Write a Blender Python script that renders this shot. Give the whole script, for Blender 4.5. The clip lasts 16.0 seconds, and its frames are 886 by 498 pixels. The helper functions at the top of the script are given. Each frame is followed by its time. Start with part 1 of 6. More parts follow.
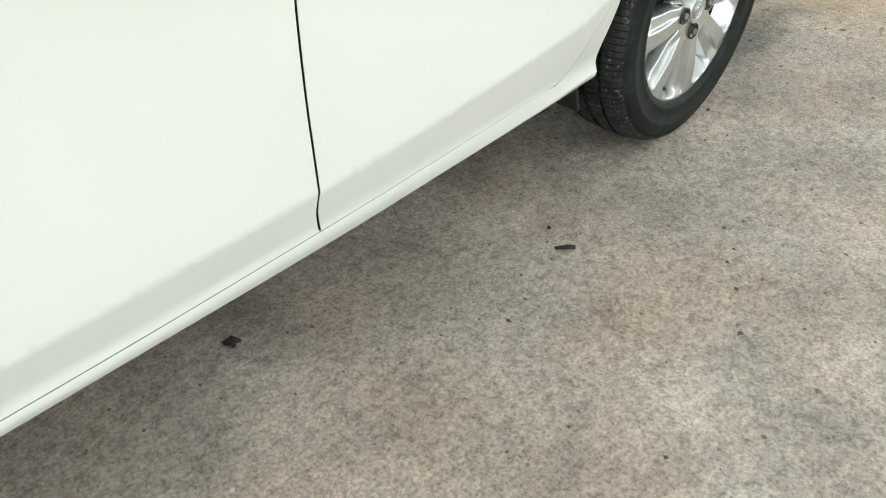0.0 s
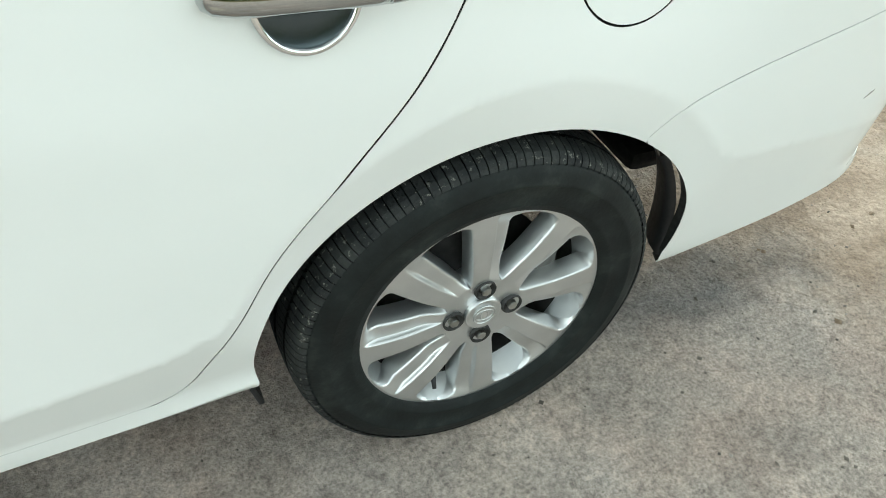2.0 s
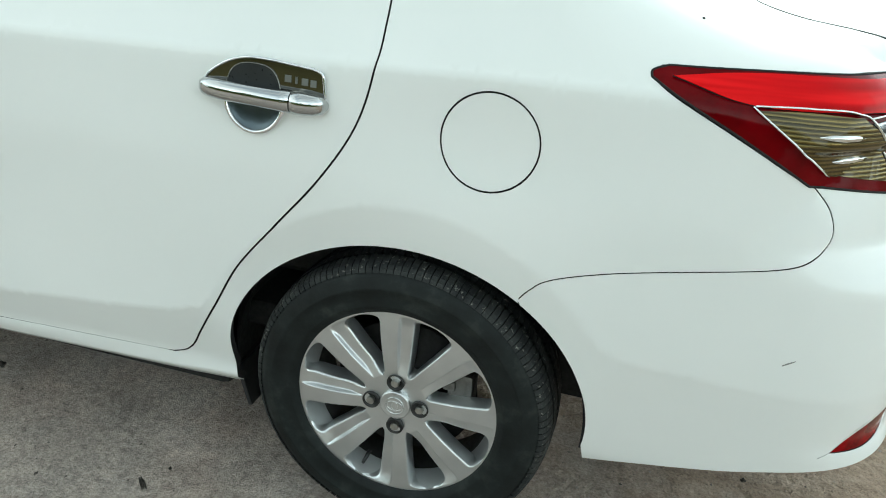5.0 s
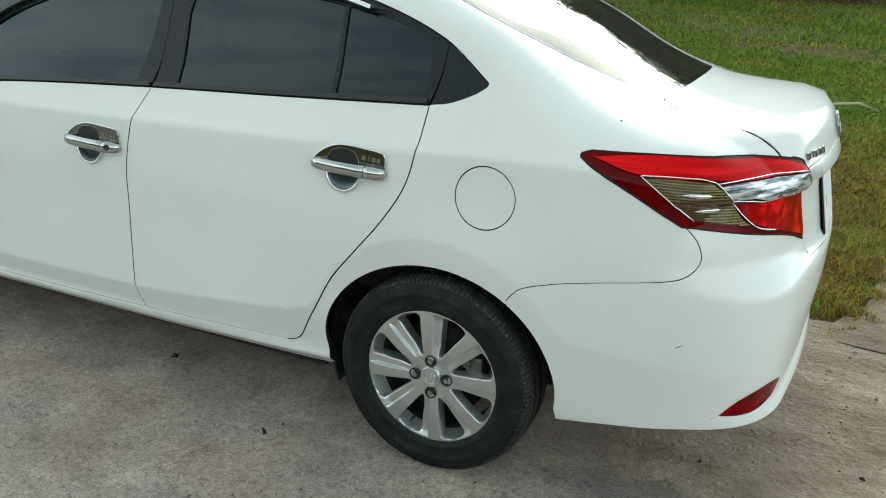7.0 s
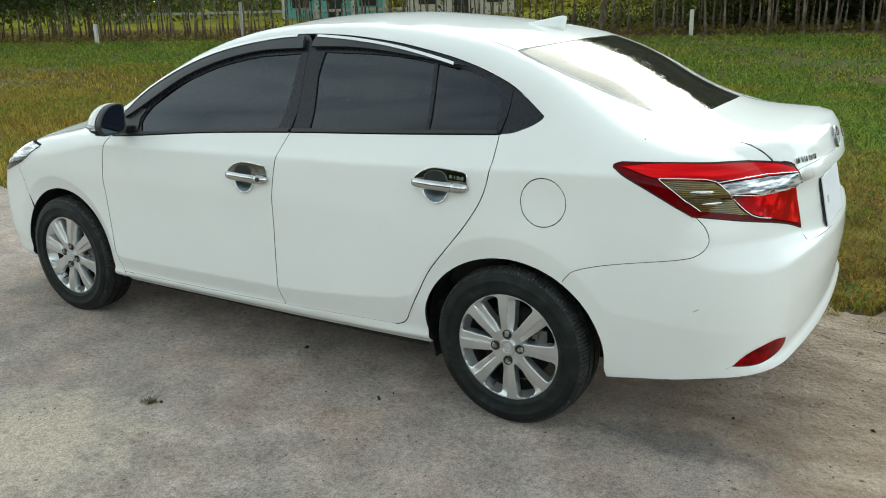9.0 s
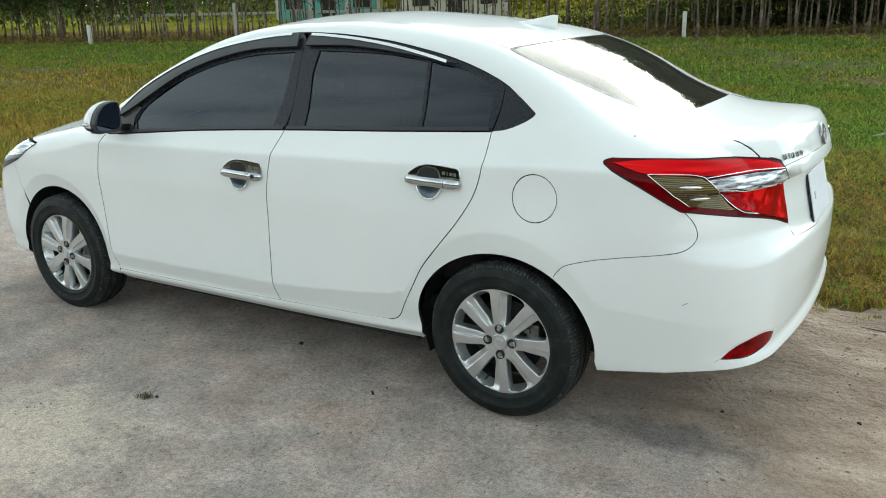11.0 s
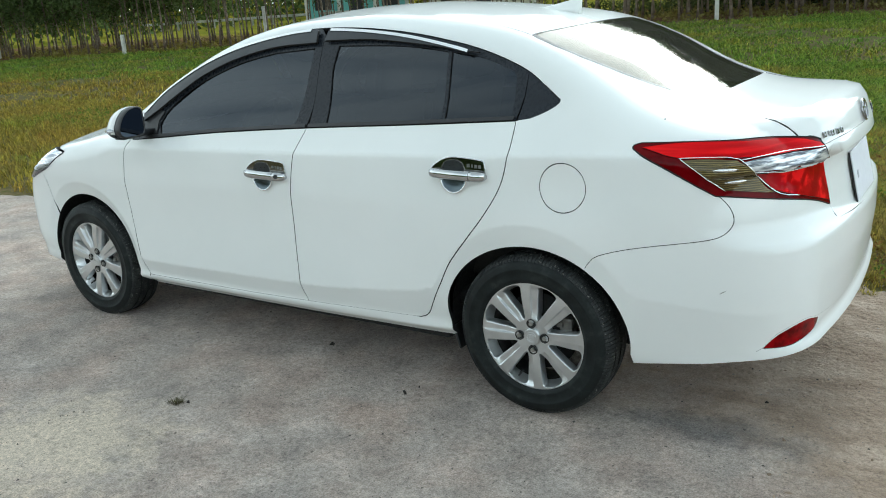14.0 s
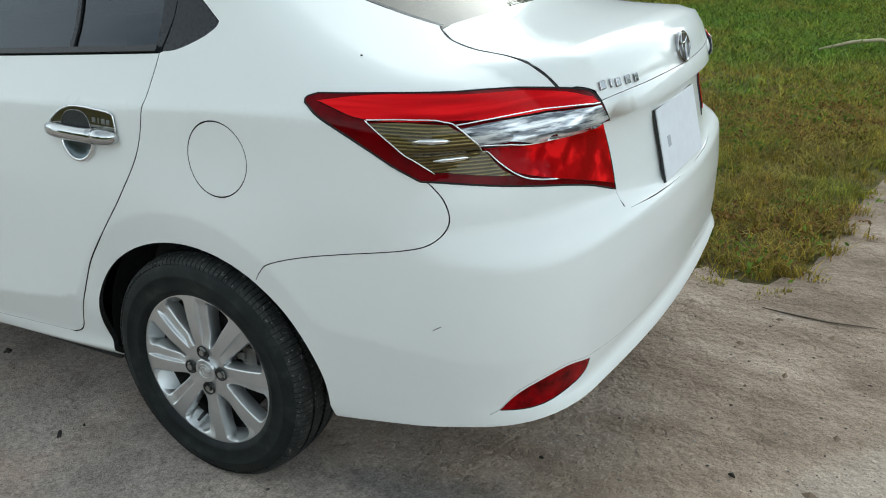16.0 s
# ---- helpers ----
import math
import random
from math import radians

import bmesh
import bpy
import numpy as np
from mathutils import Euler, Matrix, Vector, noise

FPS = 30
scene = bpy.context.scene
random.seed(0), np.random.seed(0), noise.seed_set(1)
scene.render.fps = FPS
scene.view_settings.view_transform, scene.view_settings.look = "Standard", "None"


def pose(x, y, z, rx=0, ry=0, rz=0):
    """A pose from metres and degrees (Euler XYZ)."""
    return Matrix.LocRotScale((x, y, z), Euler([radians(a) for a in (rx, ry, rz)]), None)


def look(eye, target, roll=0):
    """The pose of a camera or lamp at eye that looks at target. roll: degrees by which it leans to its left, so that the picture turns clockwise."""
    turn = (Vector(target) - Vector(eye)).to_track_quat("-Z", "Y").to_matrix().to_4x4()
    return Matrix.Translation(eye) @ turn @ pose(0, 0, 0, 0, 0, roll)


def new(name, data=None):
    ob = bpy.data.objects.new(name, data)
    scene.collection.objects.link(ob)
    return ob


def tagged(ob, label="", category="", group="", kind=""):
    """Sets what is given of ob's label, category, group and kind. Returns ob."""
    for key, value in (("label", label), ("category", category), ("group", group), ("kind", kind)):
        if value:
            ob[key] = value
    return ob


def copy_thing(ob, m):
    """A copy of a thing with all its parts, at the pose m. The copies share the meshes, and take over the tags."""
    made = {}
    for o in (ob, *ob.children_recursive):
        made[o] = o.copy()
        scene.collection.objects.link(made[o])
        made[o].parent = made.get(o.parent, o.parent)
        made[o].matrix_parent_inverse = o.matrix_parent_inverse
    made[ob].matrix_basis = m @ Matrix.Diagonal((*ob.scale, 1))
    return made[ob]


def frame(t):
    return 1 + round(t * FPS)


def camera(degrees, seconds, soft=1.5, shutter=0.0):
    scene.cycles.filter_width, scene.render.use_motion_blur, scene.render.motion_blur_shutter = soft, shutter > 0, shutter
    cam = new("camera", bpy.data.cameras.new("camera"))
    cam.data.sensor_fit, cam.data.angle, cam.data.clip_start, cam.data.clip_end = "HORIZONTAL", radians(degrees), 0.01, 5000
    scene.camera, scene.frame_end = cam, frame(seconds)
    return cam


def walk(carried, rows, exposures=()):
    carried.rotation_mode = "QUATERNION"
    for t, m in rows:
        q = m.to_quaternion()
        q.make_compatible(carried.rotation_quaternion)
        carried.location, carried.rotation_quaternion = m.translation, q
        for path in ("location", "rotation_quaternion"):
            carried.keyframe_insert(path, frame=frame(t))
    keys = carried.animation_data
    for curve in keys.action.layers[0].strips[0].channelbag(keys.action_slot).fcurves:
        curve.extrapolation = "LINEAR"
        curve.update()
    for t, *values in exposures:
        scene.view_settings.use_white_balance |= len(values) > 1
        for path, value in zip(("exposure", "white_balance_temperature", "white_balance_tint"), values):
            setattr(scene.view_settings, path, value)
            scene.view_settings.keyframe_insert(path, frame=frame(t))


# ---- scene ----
from mathutils.geometry import delaunay_2d_cdt as cdt
cam = camera(55.0, 16.0, 1.0)
PATH = [
    (0, (-1.647, -1.597, 1.005), (-0.49, -0.517, -0.219), -0.1),
    (0.5, (-1.467, -1.628, 1.112), (-0.346, -0.727, -0.278), 2.1),
    (1, (-1.197, -1.66, 1.129), (-0.101, -0.713, -0.25), 3.9),
    (1.5, (-0.814, -1.598, 1.234), (0.09, -0.466, -0.145), 5.2),
    (2, (-0.49, -1.555, 1.262), (0.207, -0.271, -0.103), 5.8),
    (2.5, (-0.293, -1.527, 1.239), (0.166, -0.118, -0.104), 5.1),
    (3, (-0.134, -1.529, 1.216), (0.023, -0.064, -0.137), 1.0),
    (3.5, (0.012, -1.648, 1.226), (-0.148, -0.1, -0.03), -0.2),
    (4, (0.073, -1.78, 1.272), (-0.369, -0.08, 0.314), 4.2),
    (4.5, (0.238, -1.942, 1.277), (-0.213, -0.201, 0.403), 4.2),
    (6.8, (0.907, -2.672, 1.44), (0.154, -0.956, 0.742), 2.4),
    (7, (0.943, -2.745, 1.475), (0.141, -1.045, 0.792), 1.9),
    (7.5, (1.11, -2.88, 1.53), (0.153, -1.24, 0.904), -0.8),
    (8, (1.241, -3.042, 1.555), (0.197, -1.447, 0.947), -3.0),
    (8.5, (1.308, -3.187, 1.54), (0.262, -1.586, 0.955), -2.4),
    (9, (1.35, -3.332, 1.536), (0.32, -1.717, 0.963), -1.8),
    (11.5, (1.376, -3.372, 1.521), (0.358, -1.747, 0.952), -1.7),
    (12, (1.363, -3.378, 1.517), (0.346, -1.753, 0.95), -1.7),
    (12.5, (1.358, -3.373, 1.518), (0.339, -1.749, 0.951), -1.7),
    (13, (1.351, -3.374, 1.518), (0.33, -1.751, 0.95), -1.7),
    (13.5, (1.361, -3.355, 1.51), (0.328, -1.737, 0.947), -1.8),
    (14, (1.366, -3.287, 1.501), (0.275, -1.713, 0.925), -4.4),
    (14.5, (1.345, -3.073, 1.495), (0.228, -1.533, 0.878), -6.3),
    (15, (1.292, -2.851, 1.483), (0.128, -1.331, 0.908), -6.9),
    (15.5, (1.29, -2.414, 1.416), (0.244, -0.817, 0.819), -5.8),
    (16, (1.453, -2.096, 1.335), (0.514, -0.494, 0.593), -2.5),
]
# seconds, stops, kelvin, tint
EXPOSURES = [(0, 2.15, 6650, -1), (1, 2.26, 6500, -2), (1.5, 2.1, 6400, -4), (2, 1.92, 6250, -5), (2.5, 1.87, 6200, -8), (3.5, 1.97, 6200, -7), (4.0, 1.54, 6000, -11), (4.5, 1.61, 6050, -6), (7, 1.27, 6100, -6), (8.5, 1.32, 6150, -3), (12.5, 1.45, 5930, -1.5), (15.5, 1.23, 5750, -4), (16, 1.17, 5900, 0)]
walk(cam, [(t, look(eye, target, roll)) for t, eye, target, roll in PATH], EXPOSURES)

# ---- light ----
world = bpy.data.worlds.new("sky")
scene.world = world
world.use_nodes = True
sky = world.node_tree.nodes.new("ShaderNodeTexSky")
sky.sky_type, sky.sun_disc, sky.sun_elevation, sky.sun_rotation = "NISHITA", False, radians(24), radians(-6.5)
sky.air_density, sky.dust_density, sky.ozone_density = 1.0, 6.0, 1.0
wash = world.node_tree.nodes.new("ShaderNodeHueSaturation")
wash.inputs["Saturation"].default_value, wash.inputs["Value"].default_value = 0.30, 0.16
veil = world.node_tree.nodes.new("ShaderNodeMix")
veil.data_type, veil.blend_type = "RGBA", "ADD"
veil.inputs[0].default_value = 1.0


def sky_node(kind, **links):
    node = world.node_tree.nodes.new(kind)
    for key, out in links.items():
        world.node_tree.links.new(out, node.inputs[key])
    return node


# thin broken cloud, paler towards the hazy horizon
aim = sky_node("ShaderNodeTexCoord").outputs["Generated"]
squash = sky_node("ShaderNodeMapping", Vector=aim)
squash.inputs["Scale"].default_value = (1, 1, 2.6)
cloud = sky_node("ShaderNodeTexNoise", Vector=squash.outputs[0])
cloud.inputs["Scale"].default_value, cloud.inputs["Detail"].default_value, cloud.inputs["Roughness"].default_value = 2.3, 7, .58
cover = sky_node("ShaderNodeValToRGB", Fac=cloud.outputs["Fac"])
cover.color_ramp.elements[0].position, cover.color_ramp.elements[0].color = .38, (2.7, 3.0, 3.35, 1)
cover.color_ramp.elements[1].position, cover.color_ramp.elements[1].color = .60, (5.7, 5.7, 5.6, 1)
height = sky_node("ShaderNodeSeparateXYZ", Vector=aim)
haze = sky_node("ShaderNodeValToRGB", Fac=height.outputs["Z"])
haze.color_ramp.elements[0].color, haze.color_ramp.elements[1].color = (1.75, 1.75, 1.75, 1), (.30, .30, .30, 1)
middle = haze.color_ramp.elements.new(.42)
middle.color = (.80, .80, .80, 1)
thick = sky_node("ShaderNodeMix")
thick.data_type, thick.blend_type = "RGBA", "MULTIPLY"
thick.inputs[0].default_value = 1.0
world.node_tree.links.new(cover.outputs[0], thick.inputs[6])
toward = sky_node("ShaderNodeVectorMath", Vector=aim)
toward.operation = "DOT_PRODUCT"
toward.inputs[1].default_value = (.45, .89, .0)
glow = sky_node("ShaderNodeMapRange", Value=toward.outputs["Value"])
glow.inputs["From Min"].default_value, glow.inputs["To Min"].default_value, glow.inputs["To Max"].default_value = -1, .66, 1.30
near_sun = sky_node("ShaderNodeMix")
near_sun.data_type, near_sun.blend_type = "RGBA", "MULTIPLY"
near_sun.inputs[0].default_value = 1.0
world.node_tree.links.new(haze.outputs[0], near_sun.inputs[6])
world.node_tree.links.new(glow.outputs[0], near_sun.inputs[7])
# the veiled sun's soft glow in the cloud
facing = sky_node("ShaderNodeVectorMath", Vector=aim)
facing.operation = "DOT_PRODUCT"
facing.inputs[1].default_value = Vector((-.9, 7.9, 3.55)).normalized()
halo = sky_node("ShaderNodeMapRange", Value=facing.outputs["Value"])
halo.interpolation_type = "SMOOTHSTEP"
halo.inputs["From Min"].default_value, halo.inputs["From Max"].default_value = .80, .985
halo.inputs["To Min"].default_value, halo.inputs["To Max"].default_value = 1.0, 1.2
lit = sky_node("ShaderNodeMix")
lit.data_type, lit.blend_type = "RGBA", "MULTIPLY"
lit.inputs[0].default_value = 1.0
world.node_tree.links.new(near_sun.outputs[2], lit.inputs[6])
world.node_tree.links.new(halo.outputs[0], lit.inputs[7])
world.node_tree.links.new(lit.outputs[2], thick.inputs[7])
world.node_tree.links.new(thick.outputs[2], veil.inputs[7])
back = world.node_tree.nodes["Background"]
back.inputs["Strength"].default_value = 0.15
world.node_tree.links.new(sky.outputs[0], wash.inputs["Color"])
world.node_tree.links.new(wash.outputs[0], veil.inputs[6])
world.node_tree.links.new(veil.outputs[2], back.inputs["Color"])
sun = new("sun", bpy.data.lights.new("sun", "SUN"))
sun.data.energy, sun.data.angle, sun.data.color = .46, radians(15), (1, .96, .90)
sun.matrix_world = look((-.9, 7.9, 3.55), (0, 0, 0))

# ---- materials ----
class Nodes:
    """Short hand for node materials."""

    def __init__(self, name):
        self.mat = bpy.data.materials.new(name)
        self.mat.use_nodes = True
        self.tree = self.mat.node_tree
        self.bsdf = self.tree.nodes["Principled BSDF"]
        self.where = self.add("ShaderNodeTexCoord").outputs["Object"]

    def add(self, kind, operation="", data_type="", blend_type="", feature=""):
        node = self.tree.nodes.new(kind)
        if operation:
            node.operation = operation
        if data_type:
            node.data_type, node.blend_type = data_type, blend_type
        if feature:
            node.feature = feature
        return node

    def link(self, out, into):
        self.tree.links.new(out, into)

    def set(self, **values):
        for key, value in values.items():
            self.bsdf.inputs[key.replace("_", " ")].default_value = value
        return self

    def noise(self, scale, detail=6, rough=.55, where=None, distort=0.0):
        n = self.add("ShaderNodeTexNoise")
        n.inputs["Scale"].default_value, n.inputs["Detail"].default_value = scale, detail
        n.inputs["Roughness"].default_value, n.inputs["Distortion"].default_value = rough, distort
        self.link(where or self.where, n.inputs["Vector"])
        return n.outputs["Fac"]

    def ramp(self, fac, *stops):
        n = self.add("ShaderNodeValToRGB")
        while len(n.color_ramp.elements) < len(stops):
            n.color_ramp.elements.new(.5)
        for e, (at, c) in zip(n.color_ramp.elements, stops):
            e.position, e.color = at, (*c, 1) if isinstance(c, tuple) else (c, c, c, 1)
        self.link(fac, n.inputs["Fac"])
        return n.outputs["Color"]

    def mix(self, fac, a, b, how="MIX"):
        n = self.add("ShaderNodeMix", data_type="RGBA", blend_type=how)
        for value, socket in ((fac, n.inputs[0]), (a, n.inputs[6]), (b, n.inputs[7])):
            if hasattr(value, "is_linked"):
                self.link(value, socket)
            else:
                socket.default_value = value if isinstance(value, (int, float)) else (*value, 1)
        return n.outputs[2]

    def bump(self, height, strength=.3, distance=.01):
        n = self.add("ShaderNodeBump")
        n.inputs["Strength"].default_value, n.inputs["Distance"].default_value = strength, distance
        self.link(height, n.inputs["Height"])
        self.link(n.outputs[0], self.bsdf.inputs["Normal"])
        return self

    def color(self, out):
        self.link(out, self.bsdf.inputs["Base Color"])
        return self

    def rough(self, out):
        self.link(out, self.bsdf.inputs["Roughness"])
        return self


def plain(name, c, rough=.5, metal=0.0, var=.12, scale=30.0, coat=0.0, bump=0.0, spec=.5):
    """A surface of one colour with slight mottling in colour and gloss."""
    n = Nodes(name).set(Metallic=metal, Roughness=rough, Specular_IOR_Level=spec, Coat_Weight=coat, Coat_Roughness=.03)
    f = n.noise(scale)
    n.color(n.ramp(f, (.3, tuple(v * (1 - var) for v in c)), (.7, tuple(min(1, v * (1 + var)) for v in c))))
    n.rough(n.ramp(n.noise(scale * 3), (.3, max(0, rough * .85)), (.7, min(1, rough * 1.15))))
    if bump:
        n.bump(n.noise(scale * 6), bump, .004)
    return n.mat


def paint():
    n = Nodes("pearl_white_paint").set(Roughness=.55, Specular_IOR_Level=.04, Coat_Weight=.80, Coat_Roughness=.02, Coat_IOR=1.45)
    dust = n.noise(2.2, 5)
    n.color(n.ramp(dust, (.35, (.77, .785, .765)), (.7, (.80, .81, .79))))
    n.rough(n.ramp(n.noise(9), (.3, .50), (.7, .60)))
    return n.mat


def rubber():
    n = Nodes("tyre_rubber").set(Roughness=.62, Specular_IOR_Level=.28)
    dust = n.noise(14, 8, .65)
    n.color(n.ramp(dust, (.36, (.0035, .0052, .0052)), (.54, (.0080, .0115, .0112)), (.72, (.028, .0330, .0300))))
    return n.bump(n.noise(160, 3), .25, .002).mat


def silver():
    n = Nodes("silver_wheel_paint").set(Metallic=.9, Coat_Weight=.15, Coat_Roughness=.12)
    n.color(n.ramp(n.noise(18), (.35, (.62, .635, .64)), (.7, (.69, .705, .71))))
    n.rough(n.ramp(n.noise(14), (.3, .29), (.7, .35)))
    return n.mat


def tinted(name, c, ior, dust=.02, shine=(.85, .90, .97)):
    """Film-tinted glass: a dark clear sheet with a mirror gloss that grows towards grazing views."""
    n = Nodes(name)
    clear, gloss, mixer, fresnel = n.add("ShaderNodeBsdfTransparent"), n.add("ShaderNodeBsdfGlossy"), n.add("ShaderNodeMixShader"), n.add("ShaderNodeFresnel")
    clear.inputs[0].default_value = (*c, 1)
    gloss.inputs["Roughness"].default_value = .012
    fresnel.inputs["IOR"].default_value = ior
    n.link(n.ramp(n.noise(3), (.3, tuple(v * .96 for v in shine)), (.7, shine)), gloss.inputs["Color"])
    n.link(fresnel.outputs[0], mixer.inputs[0])
    n.link(clear.outputs[0], mixer.inputs[1])
    n.link(gloss.outputs[0], mixer.inputs[2])
    film, dirt = n.add("ShaderNodeMixShader"), n.add("ShaderNodeBsdfDiffuse")
    dirt.inputs[0].default_value = (.50, .46, .40, 1)
    n.link(n.ramp(n.noise(9, 6), (.3, dust * .6), (.7, dust * 1.4)), film.inputs[0])
    n.link(mixer.outputs[0], film.inputs[1])
    n.link(dirt.outputs[0], film.inputs[2])
    n.link(film.outputs[0], n.tree.nodes["Material Output"].inputs["Surface"])
    return n.mat


PAINT, RUBBER, SILVER = paint(), rubber(), silver()
BLACK = plain("black_plastic", (.014, .0145, .016), .45)
GLOSSBLACK = plain("gloss_black_trim", (.012, .013, .016), .16, coat=.6)
PILLAR = plain("black_pillar_film", (.013, .016, .021), .28, spec=.28)
CHROME = plain("chrome", (.82, .83, .84), .07, 1.0, .02)
STEEL = plain("brake_steel", (.15, .145, .135), .45, .9, .25, 40)
DARK = plain("underbody_and_gap_black", (.010, .010, .010), .9, 0, .3)
LINER = plain("wheel_liner", (.016, .016, .016), .85, 0, .5, 20, bump=.3)
GLASS = tinted("tinted_side_glass", (.08, .09, .11), 1.68, .003, (.76, .83, .92))
REARGLASS = tinted("tinted_rear_glass", (.16, .14, .11), 1.60, .04, (1, .965, .90))

# ---- the car's outer form: an implicit surface, x to the rear, y across, z up ----
class Curve:
    """A smooth curve through a few knots that never overshoots them."""

    def __init__(self, *knots):
        self.x, self.y = np.array(knots, float).T
        h, d = np.diff(self.x), np.diff(self.y) / np.diff(self.x)
        m = np.zeros(len(self.x))
        for i in range(1, len(m) - 1):
            if d[i - 1] * d[i] > 0:
                w1, w2 = 2 * h[i] + h[i - 1], h[i] + 2 * h[i - 1]
                m[i] = (w1 + w2) / (w1 / d[i - 1] + w2 / d[i])
        m[0], m[-1] = d[0], d[-1]
        self.h, self.m = h, m

    def __call__(self, v):
        v = np.asarray(v, float)
        i = np.clip(np.searchsorted(self.x, v) - 1, 0, len(self.h) - 1)
        t = (v - self.x[i]) / self.h[i]
        lo, hi = t < 0, t > 1
        s = np.clip(t, 0, 1)
        y = ((1 + 2 * s) * (1 - s) ** 2 * self.y[i] + s * (1 - s) ** 2 * self.h[i] * self.m[i]
             + s * s * (3 - 2 * s) * self.y[i + 1] - s * s * (1 - s) * self.h[i] * self.m[i + 1])
        y = np.where(lo, self.y[0] + (v - self.x[0]) * self.m[0], y)
        return np.where(hi, self.y[-1] + (v - self.x[-1]) * self.m[-1], y)


def smax(a, b, k):
    h = np.maximum(k - np.abs(a - b), 0) / k
    return np.maximum(a, b) + h * h * k / 4


PLAN = Curve((-3.5, .62), (-3.2, .745), (-2.9, .805), (-2.55, .828), (-1.9, .840), (-1.2, .840), (-.5, .834), (.1, .828), (.45, .813), (.8, .78), (1.2, .70))
FLANK = Curve((.12, -.10), (.18, -.055), (.21, -.030), (.235, -.014), (.26, -.003), (.30, 0), (.46, 0), (.60, .003), (.74, .003), (.84, -.006), (.90, -.0125), (.941, -.0175),
              (.952, -.0220), (.963, -.0315), (1.0, -.0605), (1.05, -.096), (1.12, -.142), (1.30, -.222), (1.48, -.325))
SHOULDER = Curve((-2.6, -.05), (-2.0, -.035), (-1.0, -.018), (-.46, -.006), (-.1, .004), (.2, .013), (.5, .020), (1.0, .020))
WAIST = Curve((-3.4, .40), (-2.1, .365), (-1.05, .375), (-.75, .395), (-.5, .420), (-.35, .45), (0, .49), (.40, .505), (.7, .49), (1.1, .48))
UNDERCUT = Curve((-3.0, .25), (-2.2, .36), (-.4, .32), (.1, .21), (.5, .18), (1.0, .10))
CREST = Curve((-3.45, .61), (-3.3, .75), (-3.1, .85), (-2.8, .955), (-2.5, 1.008), (-2.32, 1.040), (-2.1, 1.160), (-1.9, 1.268), (-1.7, 1.357), (-1.5, 1.417), (-1.3, 1.449), (-1.1, 1.461),
              (-.9, 1.463), (-.68, 1.450), (-.45, 1.427), (-.2, 1.390), (-.05, 1.347), (.1, 1.287), (.3, 1.187), (.46, 1.118), (.56, 1.090), (.66, 1.078), (.85, 1.068), (.95, 1.050), (1.05, .98))
CROWN = Curve((-3.3, .16), (-2.3, .14), (-1.7, .15), (-1.1, .15), (-.5, .12), (0, .14), (.3, .17), (.5, .13), (.7, .11), (1.0, .10))
TAIL = Curve((.15, .79), (.24, .865), (.28, .912), (.31, .936), (.34, .944), (.36, .940), (.385, .930), (.42, .936), (.50, .947), (.60, .957), (.68, .958), (.70, .950), (.715, .936),
             (.78, .923), (.88, .906), (.906, .908), (.917, .940), (.945, .938), (.957, .934), (.963, .927), (.985, .919), (1.06, .900), (1.12, .880))
BOW = Curve((.60, .155), (.70, .18), (.76, .28), (1.1, .28))
NOSE = Curve((.15, -3.28), (.30, -3.36), (.55, -3.38), (.70, -3.33), (.85, -3.18), (1.0, -2.9))


def softly(u, w):
    """The positive part of u, rounded over w."""
    return .5 * (u + np.sqrt(u * u + w * w)) - .5 * w * np.exp(-np.abs(u) / w)


def body_field(x, y, z):
    a = np.abs(y)
    low = z - WAIST(x)
    for cx in (.008, -2.542):
        low = -smax(-low, .415 - np.hypot(x - cx, z - .305), .05)
    tuck = -UNDERCUT(x) * softly(-low, .010) + .016 * np.exp(-((z - .268) / .020) ** 2) * np.clip((.2 - x) * 8, 0, 1)
    tuck = tuck - .011 * np.clip((-.45 - x) / .4, 0, 1) * np.exp(-((z - .63) / .16) ** 2)
    tuck = tuck - .021 * np.exp(-((x - .13) / .20) ** 2 - ((z - .84) / .13) ** 2)
    side = (a - PLAN(x) - FLANK(z - SHOULDER(x) * np.clip((z - .7) / .2, 0, 1)) - tuck) * .93
    top = (z - CREST(x) + CROWN(x) * a * a) * .88
    rear = x - TAIL(z) + BOW(z) * a * a
    f = smax(side, smax(top, rear, .19 - .145 * np.clip((.58 - a) / .14, 0, 1)), .075 + .115 * np.clip(.5 + (rear - top) / .1, 0, 1))
    return smax(f, (NOSE(z) + .30 * a * a - x) * .9, .16)


def cast(p, d, far=2.2, near=0.0):
    """Where rays from inside points p along d leave the body."""
    p, d = np.atleast_2d(p).astype(float), np.atleast_2d(d).astype(float)
    lo, hi = np.full(len(p), near), np.full(len(p), far)
    for _ in range(34):
        mid = (lo + hi) / 2
        q = p + d * mid[:, None]
        out = body_field(q[:, 0], q[:, 1], q[:, 2]) > 0
        hi, lo = np.where(out, mid, hi), np.where(out, lo, mid)
    return p + d * lo[:, None]


def slope(q):
    e, g = 2e-3, np.zeros_like(q)
    for i in range(3):
        s = np.zeros(3)
        s[i] = e
        a, b = q + s, q - s
        g[:, i] = body_field(a[:, 0], a[:, 1], a[:, 2]) - body_field(b[:, 0], b[:, 1], b[:, 2])
    return g / np.linalg.norm(g, axis=1)[:, None]


